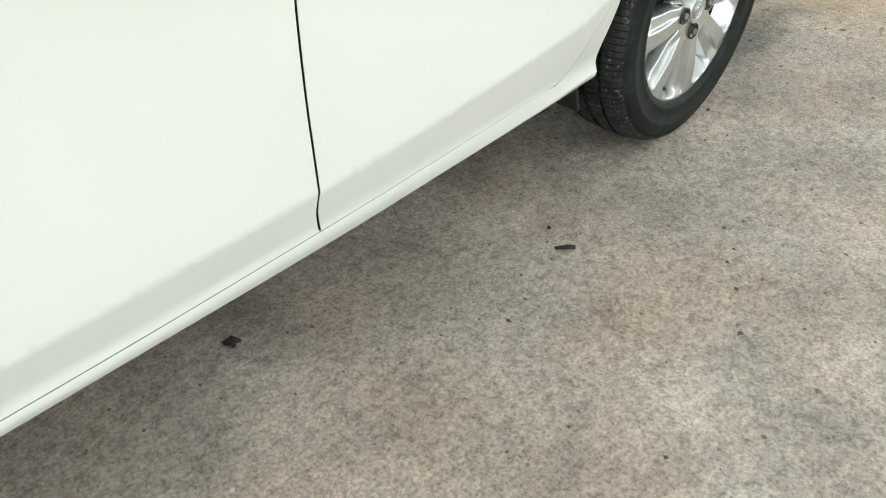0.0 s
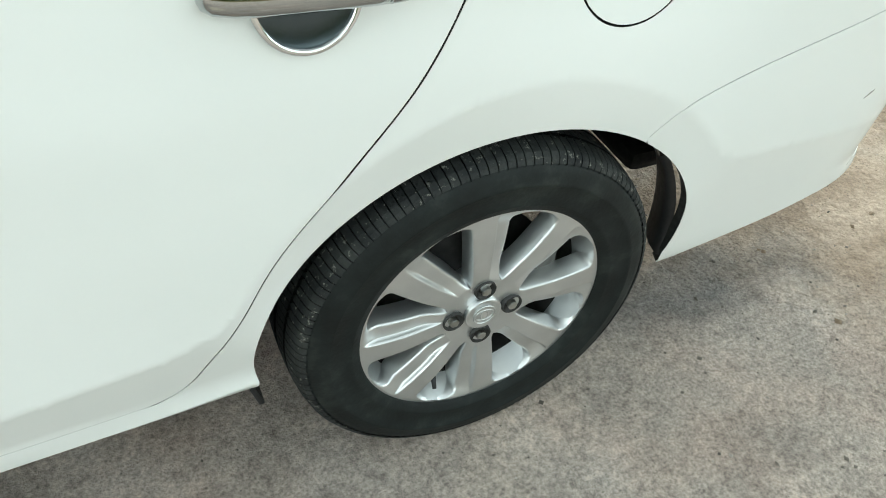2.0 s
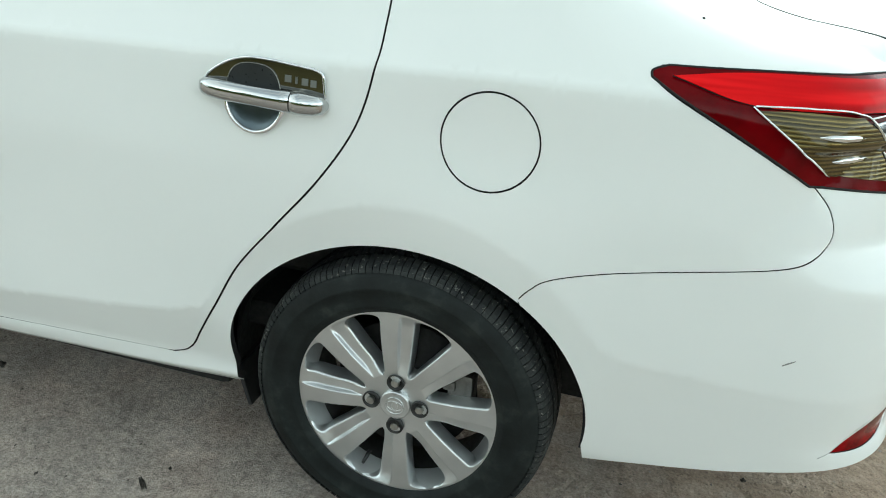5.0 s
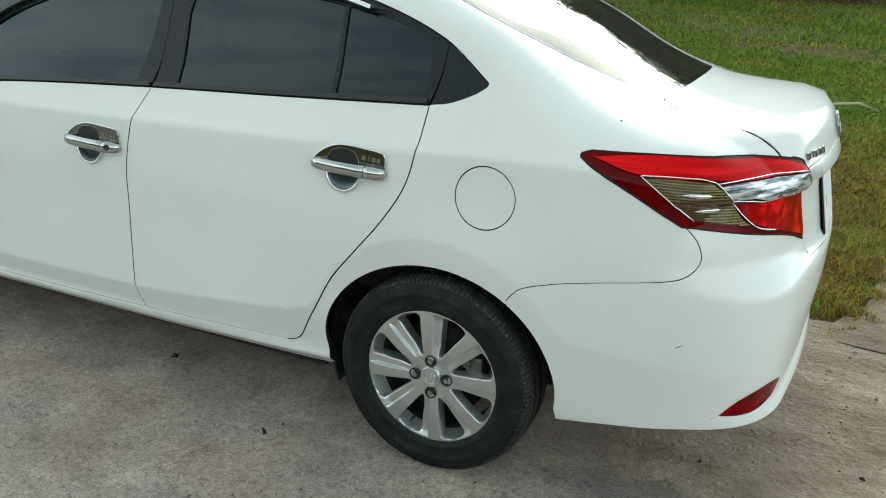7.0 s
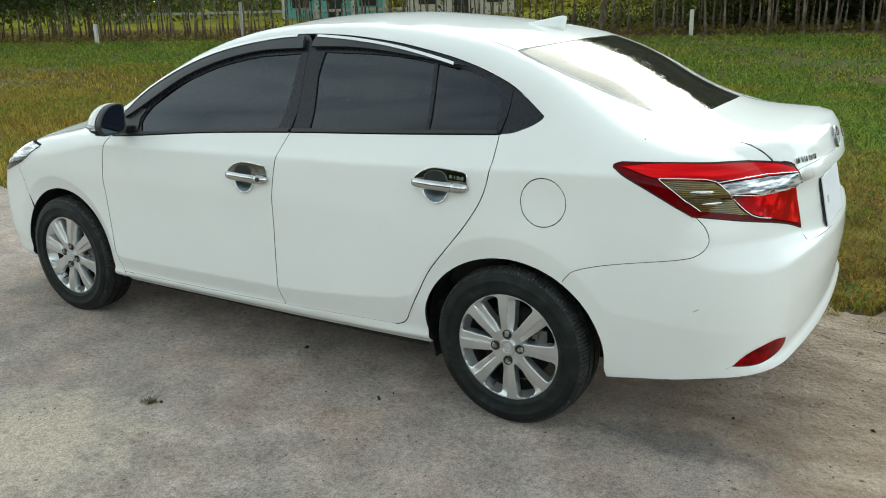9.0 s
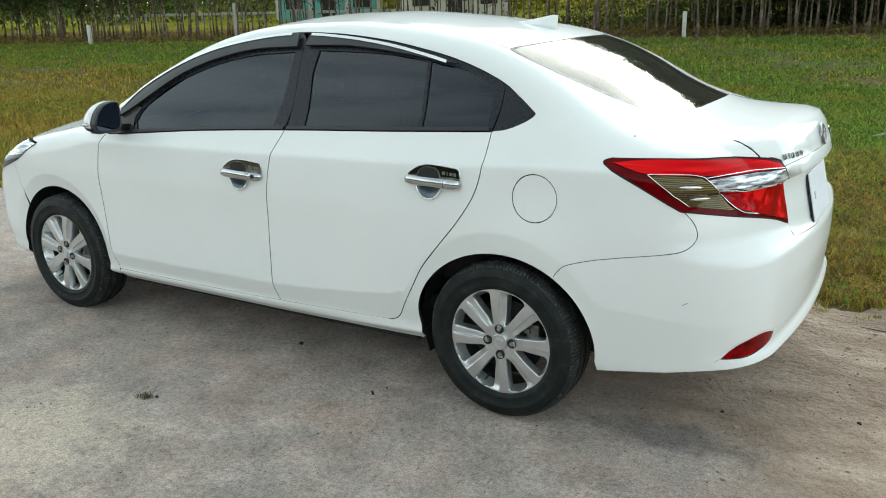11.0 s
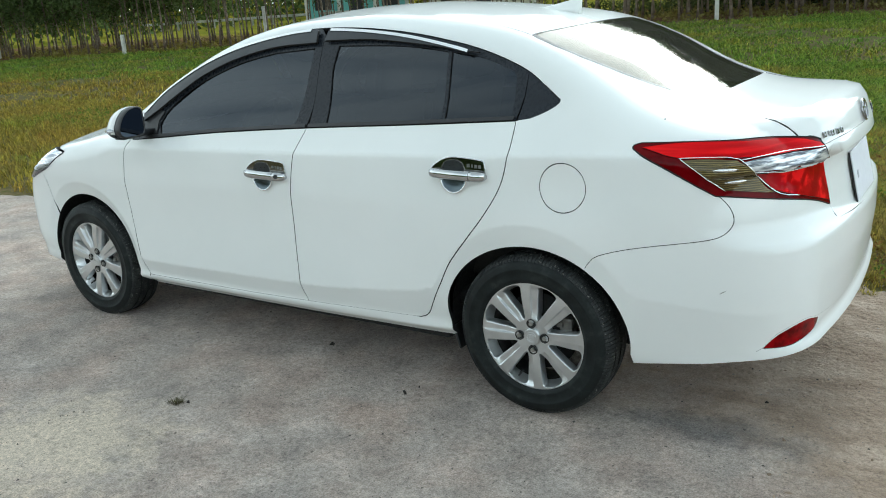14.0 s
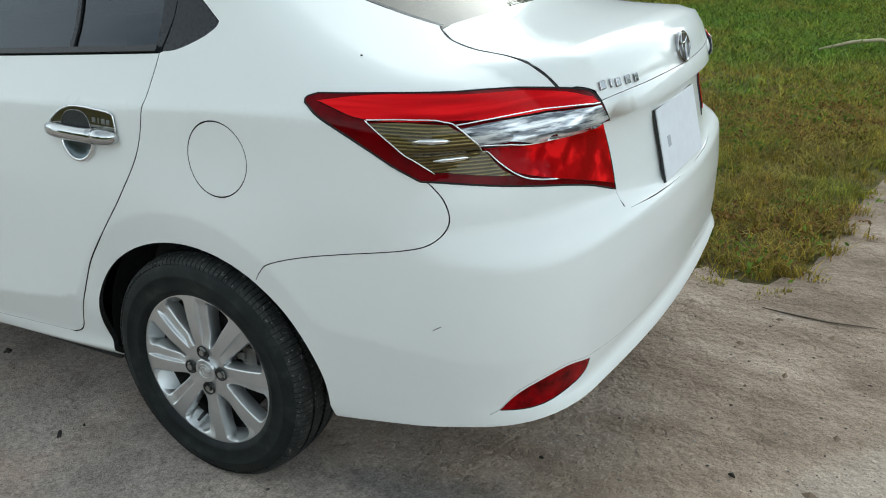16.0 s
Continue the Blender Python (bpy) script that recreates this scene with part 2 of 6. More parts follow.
def on_side(uv):
    """(x, z) on the near flank."""
    uv = np.atleast_2d(uv).astype(float)
    p = np.stack([uv[:, 0], np.zeros(len(uv)), uv[:, 1]], 1)
    return cast(p, np.tile((0, -1.0, 0), (len(uv), 1)), 1.3)


def on_ring(uv):
    """(x, angle) round the car's long axis: 0 is the near side, 90 the top."""
    uv = np.atleast_2d(uv).astype(float)
    w = np.radians(uv[:, 1])
    p = np.stack([uv[:, 0], 0 * w, 0 * w + .70], 1)
    return cast(p, np.stack([0 * w, -np.cos(w), np.sin(w)], 1))


def on_tail(uv):
    """(angle, z) round an upright axis in the boot: 0 is the near side, 90 the rear."""
    uv = np.atleast_2d(uv).astype(float)
    w = np.radians(uv[:, 0])
    p = np.stack([0 * w + .30, 0 * w, uv[:, 1]], 1)
    return cast(p, np.stack([np.sin(w), -np.cos(w), 0 * w], 1))


def on_nose(uv):
    """(angle, z) round an upright axis in the engine bay: 0 is the near side, 90 the front."""
    uv = np.atleast_2d(uv).astype(float)
    w = np.radians(uv[:, 0])
    p = np.stack([0 * w - 2.55, 0 * w, uv[:, 1]], 1)
    return cast(p, np.stack([-np.sin(w), -np.cos(w), 0 * w], 1))


def to_ring(q):
    return np.stack([q[:, 0], np.degrees(np.arctan2(q[:, 2] - .70, -q[:, 1]))], 1)


def to_tail(q):
    return np.stack([np.degrees(np.arctan2(q[:, 0] - .30, -q[:, 1])), q[:, 2]], 1)


def to_nose(q):
    return np.stack([np.degrees(np.arctan2(-2.55 - q[:, 0], -q[:, 1])), q[:, 2]], 1)

# ---- building helpers ----
def part(name, bm, material, parent=None, label=""):
    me = bpy.data.meshes.new(name)
    bm.to_mesh(me)
    bm.free()
    me.materials.append(material)
    ob = new(name, me)
    if parent:
        ob.parent = parent
    return tagged(ob, label)


def smooth_curve(pts, n=10):
    """A smooth run through points."""
    p = np.array(pts, float)
    p = np.vstack([2 * p[0] - p[1], p, 2 * p[-1] - p[-2]])
    out = []
    for i in range(1, len(p) - 2):
        for t in np.linspace(0, 1, n, endpoint=False):
            a, b, c, d = p[i - 1:i + 3]
            out.append(.5 * (2 * b + (c - a) * t + (2 * a - 5 * b + 4 * c - d) * t * t + (3 * b - a - 3 * c + d) * t ** 3))
    return [tuple(v) for v in out] + [tuple(p[-2])]


def arc(cx, cy, r, a0, a1, n=40, high=1.0):
    return [(cx + r * math.cos(radians(a)), cy + r * high * math.sin(radians(a))) for a in np.linspace(a0, a1, n)]


def inside(p, loops):
    hit = np.zeros(len(p), bool)
    for q in loops:
        a, b = q, np.roll(q, -1, 0)
        for (x0, y0), (x1, y1) in zip(a, b):
            if y0 != y1:
                c = ((y0 > p[:, 1]) != (y1 > p[:, 1])) & (p[:, 0] < (x1 - x0) * (p[:, 1] - y0) / (y1 - y0) + x0)
                hit ^= c
    return hit


def dense(loop, step):
    out = []
    for a, b in zip(loop, np.roll(loop, -1, 0)):
        n = max(1, int(np.ceil(np.linalg.norm(b - a) / step)))
        out += [a + (b - a) * i / n for i in range(n)]
    out = np.array(out)
    keep = np.linalg.norm(out - np.roll(out, 1, 0), axis=1) > 1e-4
    return out[keep]


def shrink(loop, by, hole=False):
    d = np.roll(loop, -1, 0) - np.roll(loop, 1, 0)
    n = np.stack([-d[:, 1], d[:, 0]], 1) / np.maximum(np.linalg.norm(d, axis=1), 1e-9)[:, None]
    area = np.sum(loop[:, 0] * np.roll(loop[:, 1], -1) - np.roll(loop[:, 0], -1) * loop[:, 1])
    return loop + n * by * (1 if (area > 0) != hole else -1)


MODES = {"side": (on_side, (1, 1)), "ring": (on_ring, (1, .0128)), "tail": (on_tail, (.0125, 1)), "nose": (on_nose, (.0125, 1))}


def on_lid(uv):
    """(y, angle) round a crosswise axis in the boot: 90 is the top, 0 the rear."""
    uv = np.atleast_2d(uv).astype(float)
    w = np.radians(uv[:, 1])
    p = np.stack([0 * w + .45, uv[:, 0], 0 * w + .80], 1)
    return cast(p, np.stack([np.cos(w), 0 * w, np.sin(w)], 1), 1.2)


MODES["lid"] = (on_lid, (1, .006))


def sheet(bm, mode, loops, gap=.0022, step=.03, rim=.018, lift=0.0, mirror=False, rows=()):
    """Adds a piece of the body's skin, bounded by loops in that mode's coordinates, with turned-in edges."""
    place, scale = MODES[mode]
    scale = np.array(scale)
    loops = [dense(np.array(q, float) * scale, step * .6) for q in loops]
    loops = [shrink(q, gap, i > 0) for i, q in enumerate(loops)]
    lo, hi = loops[0].min(0), loops[0].max(0)
    gx, gy = np.meshgrid(np.arange(lo[0] + step / 2, hi[0], step), np.arange(lo[1] + step / 2, hi[1], step))
    grid = np.stack([gx.ravel(), gy.ravel()], 1)
    if len(rows):
        extra = np.array(rows, float) * scale
        cell = {tuple(c) for c in np.round(extra / (step * .75)).astype(int)}
        grid = np.array([g for g in grid if tuple(np.round(g / (step * .75)).astype(int)) not in cell] + list(extra))
    grid = grid[inside(grid, loops)]
    edge = np.vstack(loops)
    far = np.array([np.min(np.sum((edge - g) ** 2, 1)) for g in grid]) > (.004 if len(rows) else step * .35) ** 2 if len(grid) else np.zeros(0, bool)
    grid = grid[far]
    pts = np.vstack([edge, grid]) if len(grid) else edge
    edges, at = [], 0
    for q in loops:
        edges += [(at + i, at + (i + 1) % len(q)) for i in range(len(q))]
        at += len(q)
    from_cdt = cdt([Vector(v) for v in pts], edges, [], 0, 1e-6)
    uv = np.array([tuple(v) for v in from_cdt[0]])
    tris = np.array([tuple(f) for f in from_cdt[2]])
    tris = tris[inside(uv[tris].mean(1), loops)]
    q = place(uv / scale)
    n = slope(q)
    q = q + n * lift
    back = q - n * rim
    if mirror:
        for v in (q, n, back):
            v[:, 1] *= -1
    layer = bm.verts.layers.float_vector.get("skin") or bm.verts.layers.float_vector.new("skin")
    vs = [bm.verts.new(v) for v in q]
    for v, m in zip(vs, n):
        v[layer] = m
    count = {}
    for t in tris:
        a, b, c = (q[i] for i in t)
        t = t if np.dot(np.cross(b - a, c - a), n[t[0]]) > 0 else t[::-1]
        try:
            f = bm.faces.new([vs[i] for i in t])
        except ValueError:
            continue
        f.smooth = True
        for i, j in zip(t, np.roll(t, -1)):
            count[(i, j)] = count.get((i, j), 0) + 1
    if rim:
        lip = q - (q - back) / rim * min(rim, .0018)
        mid, low = {}, {}
        for i, j in [e for e in count if (e[1], e[0]) not in count]:
            for k in (i, j):
                if k not in mid:
                    mid[k] = bm.verts.new(lip[k])
                    if rim > .004:
                        low[k] = bm.verts.new(back[k])
            bm.faces.new([vs[j], vs[i], mid[i], mid[j]])
            if rim > .004:
                bm.faces.new([mid[j], mid[i], low[i], low[j]]).material_index = 1
    return bm


def skin(name, material, parent, mode, loops, label="", both=False, **more):
    """A panel of its own; both: one for each side of the car."""
    for mirror in (False, True)[:2 if both else 1]:
        bm = bmesh.new()
        sheet(bm, mode, loops, mirror=mirror, **more)
        skin_part(name, bm, material, parent, label)


def skin_part(name, bm, material, parent, label=""):
    bm.verts.ensure_lookup_table()
    layer = bm.verts.layers.float_vector.get("skin")
    bm.normal_update()
    normals = [Vector(v[layer]) if v[layer].length > .5 else v.normal.copy() for v in bm.verts]
    bm.verts.layers.float_vector.remove(layer)
    ob = part(name, bm, material, parent, label)
    ob.data.normals_split_custom_set_from_vertices(normals)
    # second slot: black puts the gaps' shade into the turned-in edges' colour
    ob.data.materials.append(DARK)
    return ob


def ring_of(pts):
    return [tuple(v) for v in to_ring(on_side(pts))]



def both_sides(name, bm, material, parent, label="", split=None):
    """A part for the near side and its mirror image for the far side."""
    other = bm.copy()
    bmesh.ops.scale(other, vec=(1, -1, 1), verts=other.verts)
    bmesh.ops.reverse_faces(other, faces=other.faces)
    parents = parent if isinstance(parent, (list, tuple)) else (parent, parent)
    return [part(name, b, material, p, label) for b, p in zip((bm, other), parents)]


def skins(name, material, parent, mode, loops, label="", **more):
    """A panel for each side of the car."""
    out = []
    parents = parent if isinstance(parent, (list, tuple)) else (parent, parent)
    for mirror, p in zip((False, True), parents):
        bm = bmesh.new()
        sheet(bm, mode, loops, mirror=mirror, **more)
        out.append(skin_part(name, bm, material, p, label))
    return out


def lathe(bm, prof, n=64, close=False):
    """Turns (radius, y) points round the y axis."""
    rows = [[bm.verts.new((r * math.cos(a), y, r * math.sin(a))) for a in np.linspace(0, 2 * math.pi, n, endpoint=False)] for r, y in prof]
    for p, q in zip(rows, rows[1:] + rows[:1] if close else rows[1:]):
        for i in range(n):
            bm.faces.new([p[i], p[(i + 1) % n], q[(i + 1) % n], q[i]]).smooth = True
    return rows


def tube(bm, pts, r, sides=8, closed=False):
    """A round bar along points."""
    pts = [Vector(p) for p in pts]
    rings = []
    for i, p in enumerate(pts):
        a = pts[i - 1] if i or closed else p
        b = pts[(i + 1) % len(pts)] if i + 1 < len(pts) or closed else p
        d = (b - a).normalized()
        u = d.cross(Vector((.31, .87, .38))).normalized()
        v = d.cross(u)
        rr = float(r[i] if isinstance(r, (list, tuple)) else r)
        rings.append([bm.verts.new(p + rr * (u * math.cos(w) + v * math.sin(w))) for w in np.linspace(0, 2 * math.pi, sides, endpoint=False)])
    for p, q in zip(rings, rings[1:] + rings[:1] if closed else rings[1:]):
        for i in range(sides):
            bm.faces.new([p[i], p[(i + 1) % sides], q[(i + 1) % sides], q[i]]).smooth = True
    if not closed:
        bm.faces.new(rings[0][::-1])
        bm.faces.new(rings[-1])
    return bm


def loft(bm, rings, caps=True, smooth=True):
    """Joins rings of equally many points into a closed body."""
    vs = [[bm.verts.new(p) for p in r] for r in rings]
    n = len(vs[0])
    for p, q in zip(vs, vs[1:]):
        for i in range(n):
            bm.faces.new([p[i], p[(i + 1) % n], q[(i + 1) % n], q[i]]).smooth = smooth
    if caps:
        bm.faces.new(vs[0][::-1])
        bm.faces.new(vs[-1])
    bmesh.ops.recalc_face_normals(bm, faces=bm.faces)
    return bm


def box(bm, at, size, bevel=0.0, m=None, seg=2):
    """A block with rounded edges."""
    made = bmesh.ops.create_cube(bm, size=1, matrix=(m or Matrix()) @ Matrix.LocRotScale(at, None, size))
    if bevel:
        es = list({e for v in made["verts"] for e in v.link_edges})
        bmesh.ops.bevel(bm, geom=es, offset=bevel, segments=seg, profile=.6, affect="EDGES")
    return bm


def plate(bm, outline, m, thick):
    """A flat piece of that outline, extruded; outline in the local x and z, the face towards -y."""
    front = [bm.verts.new(m @ Vector((x, -thick, z))) for x, z in outline]
    back = [bm.verts.new(m @ Vector((x, 0, z))) for x, z in outline]
    bm.faces.new(front)
    for i in range(len(front)):
        j = (i + 1) % len(front)
        bm.faces.new([front[j], front[i], back[i], back[j]])
    bmesh.ops.recalc_face_normals(bm, faces=bm.faces)
    return bm


def stand_on(x, z):
    """A frame on the near flank: x along the car, -y outwards."""
    q = on_side([(x, z)])
    n = Vector(slope(q)[0])
    u = (Vector((1, 0, 0)) - n * n.x).normalized()
    y = -n
    w = u.cross(y)
    return Matrix.Translation(q[0]) @ Matrix((u, y, w)).transposed().to_4x4()


# ---- the car ----
car = tagged(new("car"), "white four-door saloon with chrome handle covers on the road", "car")
SEAM_A = smooth_curve([(-2.10, .957), (-2.128, .90), (-2.143, .81), (-2.15, .70), (-2.14, .545), (-2.125, .385), (-2.105, .283)])
SEAM_B = smooth_curve([(-1.013, 1.019), (-1.034, .95), (-1.055, .85), (-1.067, .75), (-1.072, .65), (-1.0745, .55), (-1.0745, .45), (-1.0725, .35), (-1.0660, .315), (-1.0600, .2905)])
SEAM_R = smooth_curve([(-.062, 1.062), (-.060, 1.02), (-.061, .95), (-.089, .85), (-.148, .752), (-.230, .652), (-.313, .550), (-.368, .452), (-.415, .372), (-.437, .334), (-.460, .311), (-.490, .2995)])
BELT = Curve((-2.10, .946), (-1.99, .953), (-1.51, .991), (-1.01, 1.019), (-.49, 1.041), (-.06, 1.062))
SILL = Curve((-2.105, .283), (-1.4, .285), (-1.05, .2905), (-.475, .299))


def run(c, x0, x1, n=24, up=0.0):
    return [(x, float(c(x)) + up) for x in np.linspace(x0, x1, n)]


def at_tail(pts):
    return [tuple(v) for v in to_tail(on_side(pts))]


def at_nose(pts):
    return [tuple(v) for v in to_nose(on_side(pts))]


def both_ways(half):
    """A loop that is closed over the car's middle, from half of it in ring angles."""
    return half + [(x, 180 - a) for x, a in half[::-1]]


def crease_rows(x0, x1, step=.02):
    """Points along the two creases of the flank."""
    xs = np.arange(x0, x1, step)
    low = [(x, float(WAIST(x)) + d) for x in xs for d in (-.026, -.016, -.008, 0, .008, .016, .026)]
    return low + [(x, .952 + float(SHOULDER(x)) + d) for x in xs for d in (-.024, -.012, -.004, .004, .012, .024)]


def arch_rows(cx, a0, a1):
    return [(cx + (.415 + d) * math.cos(radians(a)), .305 + (.415 + d) * math.sin(radians(a))) for a in np.arange(a0, a1, 2.6) for d in (-.026, -.016, -.008, 0, .008, .016, .026)]


ARCH, ARCH_F = (.005, .329, .358), (-2.542, .305, .359)
front_doors = skins("front_door", PAINT, car, "side", [SEAM_A[::-1] + run(BELT, -2.09, -1.02) + SEAM_B + run(SILL, -1.07, -2.09)], gap=.0024, step=.018, rows=crease_rows(-2.12, -1.03))
rear_doors = skins("rear_door", PAINT, car, "side", [SEAM_B[::-1] + run(BELT, -1.0, -.07) + SEAM_R + run(SILL, -.505, -1.045)], gap=.0024, step=.018, rows=[p for p in crease_rows(-1.06, -.06) if math.hypot(p[0] - .008, p[1] - .305) > .455] + [p for p in arch_rows(.008, 100, 165) if p[1] > .43])

def settle(pts):
    """Lowers the upper part of the lamp's outline."""
    return [(u, z - .0045 * min(1, max(0, (z - .78) / .2))) for u, z in pts]


# side frame: sill, quarter panel, roof pillar and roof
BUMP_SEAM = smooth_curve([(.216, .585), (.237, .612), (.268, .638), (.35, .665), (.453, .688), (.60, .716), (.662, .736), (.688, .772), (.676, .815), (.640, .855)])
TL_EDGE = settle([(.636, .855), (.579, .889), (.500, .930), (.416, .972), (.378, .994), (.377, 1.003), (.390, 1.010)])
side_low = run(SILL, -.515, -2.10, 24, .0028) + [(-2.115, .262)] + smooth_curve([(-2.115, .228), (-1.415, .230), (-.77, .230), (-.355, .226)])
tail_top = [tuple(v) for v in to_ring(on_tail(settle([(12, 1.0125), (20, 1.0150), (27.7, 1.0150), (36, 1.0105), (43.8, 1.002)])))]
LID_SIDE = [(.818, 28.9), (.79, 31.0), (.75, 33.0), (.68, 35.4), (.60, 36.8), (.53, 39.5), (.487, 43.0)]
GLASS_SIDE = [(.475, 44.6), (.40, 45.0), (.29, 45.6), (.104, 46.6), (0, 48.2), (-.075, 50.2), (-.108, 51.6)]
GLASS_TOP = smooth_curve([(-.108, 51.6), (-.104, 54), (-.078, 62.9), (-.058, 76), (-.054, 90)], 6)
DLO_TOP = smooth_curve([(.088, 31.9), (.02, 35.6), (-.049, 38.9), (-.14, 41.7), (-.245, 44.2), (-.371, 46.5), (-.594, 49.6), (-.828, 51.6), (-1.061, 52.5), (-1.259, 51.5), (-1.511, 48.3), (-1.736, 43.0),
                        (-1.936, 35.7), (-2.04, 28.4), (-2.10, 22.5), (-2.11, 18.2)], 6)
DLO_TAIL = smooth_curve([(-.060, 26.6), (-.01, 27.2), (.050, 29.2), (.083, 31.0), (.088, 31.9)], 5)
SHIELD_TOP = smooth_curve([(-1.215, 90), (-1.22, 78), (-1.25, 65), (-1.31, 58.0)], 6)
SHIELD_SIDE = smooth_curve([(-1.31, 58.0), (-1.42, 55.5), (-1.62, 51), (-1.82, 45), (-2.04, 36.5), (-2.24, 27.0)], 6)
fuel_at = to_ring(on_side([(.140 + .0832 * math.cos(w), .8545 + .0826 * math.sin(w)) for w in np.linspace(0, 2 * math.pi, 48, endpoint=False)]))
FUEL = [tuple(v) for v in fuel_at]
side_frame = (ring_of(SEAM_R + side_low + arc(*ARCH, 190, 53.5, 40, .862) + BUMP_SEAM[2:] + smooth_curve(TL_EDGE)[1:]) + tail_top + LID_SIDE + GLASS_SIDE + GLASS_TOP[1:]
              + SHIELD_TOP + SHIELD_SIDE[1:] + [(-2.20, 21.5), (-2.12, 18.0)] + DLO_TOP[::-1][1:] + DLO_TAIL[::-1][1:-1])
sides = skins("side_frame", PAINT, car, "ring", [side_frame, FUEL], gap=.0015, step=.016, rows=ring_of([p for p in crease_rows(-.08, .62) if p[1] > .8] + [p for p in arch_rows(.008, 40, 170) if p[1] > .36]))
skins("fuel_flap", PAINT, car, "ring", [FUEL], gap=.0016, step=.018, label="round fuel filler flap")
skins("roof_seam", BLACK, car, "ring", [[(-.112, 51.4), (-.112, 51.75), (-.30, 55.3), (-.30, 55.15)]], gap=0, rim=0, lift=.0006, step=.02)
skins("window_seal", BLACK, car, "ring", [[(x, a - .02) for x, a in GLASS_SIDE + GLASS_TOP[1:8]] + [(x + .006, a + .85) for x, a in (GLASS_SIDE + GLASS_TOP[1:8])[::-1]]], gap=0, rim=0, lift=.0008, step=.02)

# front wing, bonnet, bumper and headlamp
LAMP_F = [(8, .862), (13, .828), (19, .772), (30, .712), (50, .682), (57, .735), (47, .798), (33, .846), (19, .872)]
HOOD_SIDE = [(-2.28, 24.0), (-2.45, 20.5), (-2.66, 17.0), (-2.80, 15.6)]
hood_nose = [tuple(v) for v in to_nose(on_ring(HOOD_SIDE))]
wing = (at_nose(SEAM_A + [(-2.118, .255), (-2.15, .236)] + arc(*ARCH_F, -9, 139, 40, .965)) + [(19, .60), (21, .70), (23, .782)] + [(15, .845), (8, .868), (14, .874)] + hood_nose[::-1] + at_nose([(-2.20, .965), (-2.13, .955)]))
skins("front_wing", PAINT, car, "nose", [wing], step=.018, rows=at_nose([p for p in arch_rows(-2.542, 10, 140)] + [p for p in crease_rows(-2.75, -2.1) if p[1] > .8 and p[0] > -2.5]))
skin("bonnet", PAINT, car, "ring", [both_ways([(-2.345, 90), (-2.335, 60), (-2.31, 32)] + HOOD_SIDE + [(-2.95, 18), (-3.06, 26), (-3.14, 45), (-3.17, 90)])])
nose_half = at_nose(arc(*ARCH_F, 141, 188, 20, .965)) + [(27, .235), (50, .225), (90, .22)]
nose_top = [(90, .70), (57, .700), (50, .705), (32, .735), (23, .782), (21, .70), (19, .60)]
nose_loop = nose_half[:-1] + [(90, .22)] + [(180 - a, z) for a, z in nose_half[:-1][::-1]] + [(180 - a, z) for a, z in nose_top[:0:-1]] + nose_top
skin("front_bumper", PAINT, car, "nose", [nose_loop])
nose_edge = [tuple(v) for v in to_nose(on_ring([(-3.17, 90), (-3.155, 60), (-3.14, 45), (-3.06, 26), (-2.95, 18), (-2.82, 15.7)]))]
nose_half = [(90, .775), (57, .748), (47, .803), (33, .850), (19, .878)] + nose_edge[::-1]
nose_half[-1] = (90, nose_edge[0][1])
skin("nose_panel", PAINT, car, "nose", [nose_half[:-1] + [(180 - a, z) for a, z in nose_half[:0:-1]]], gap=.001, lift=-.002)
CLEAR = Nodes("clear_lamp_plastic").set(Roughness=.05, Metallic=.35, Coat_Weight=1.0)
flute = CLEAR.add("ShaderNodeMapping")
flute.inputs["Scale"].default_value = (.13, .13, 1)
CLEAR.link(CLEAR.where, flute.inputs[0])
CLEAR.color(CLEAR.ramp(CLEAR.noise(90, 3, .6, flute.outputs[0]), (.42, (.08, .09, .11)), (.50, (.34, .36, .39)), (.60, (.70, .72, .74)), (.70, (.95, .95, .96))))
skins("headlamp", CLEAR.mat, car, "nose", [LAMP_F], gap=.001, step=.02, lift=.006, label="clear plastic headlamp")
skins("headlamp_bezel", GLOSSBLACK, car, "nose", [[(15, .806), (21, .762), (31, .714), (50, .686), (53, .704), (38, .742), (25, .785)]], gap=0, step=.02, lift=.009, rim=.004)
skin("grille", BLACK, car, "nose", [[(56, .70), (90, .70), (124, .70), (123, .745), (90, .78), (57, .745)]], lift=-.01)
skin("scuttle", BLACK, car, "ring", [both_ways([(-2.345, 90), (-2.335, 60), (-2.31, 32), (-2.28, 26), (-2.25, 28.5), (-2.28, 45), (-2.31, 70), (-2.32, 90)])], lift=-.008, gap=0)

# rear bumper, boot lid and lamps
TL_LOW = smooth_curve([(57.3, .752), (50, .785), (40.2, .818), (31, .842), (23.4, .855)], 6)
TL = (smooth_curve([(5.6, .994), (5.7, 1.003), (7.4, 1.0105)], 5)[:-1] + smooth_curve([(7.4, 1.0105), (27.7, 1.0150), (40, 1.006), (47.5, .995), (50.8, .980), (52.9, .938), (56.1, .855), (57.3, .752)], 8)
      + TL_LOW[1:] + smooth_curve([(23.4, .855), (19.6, .889), (14.5, .930), (8.6, .972), (5.6, .994)], 6)[1:-1])
TL, TL_LOW = settle(TL), settle(TL_LOW)
low_half = smooth_curve(at_tail([(.366, .250)]) + [(12, .268), (22, .295), (30, .326), (38, .344), (47, .351), (60, .347), (75, .342), (90, .340)], 5)
top_half = at_tail(BUMP_SEAM) + TL_LOW[::-1][1:] + [(58.3, .715), (60, .708), (70, .702), (80, .700), (90, .700)]
arch_part = at_tail(arc(*ARCH, -8, 53, 30, .862))[::-1]
half_loop = top_half[::-1] + arch_part + low_half
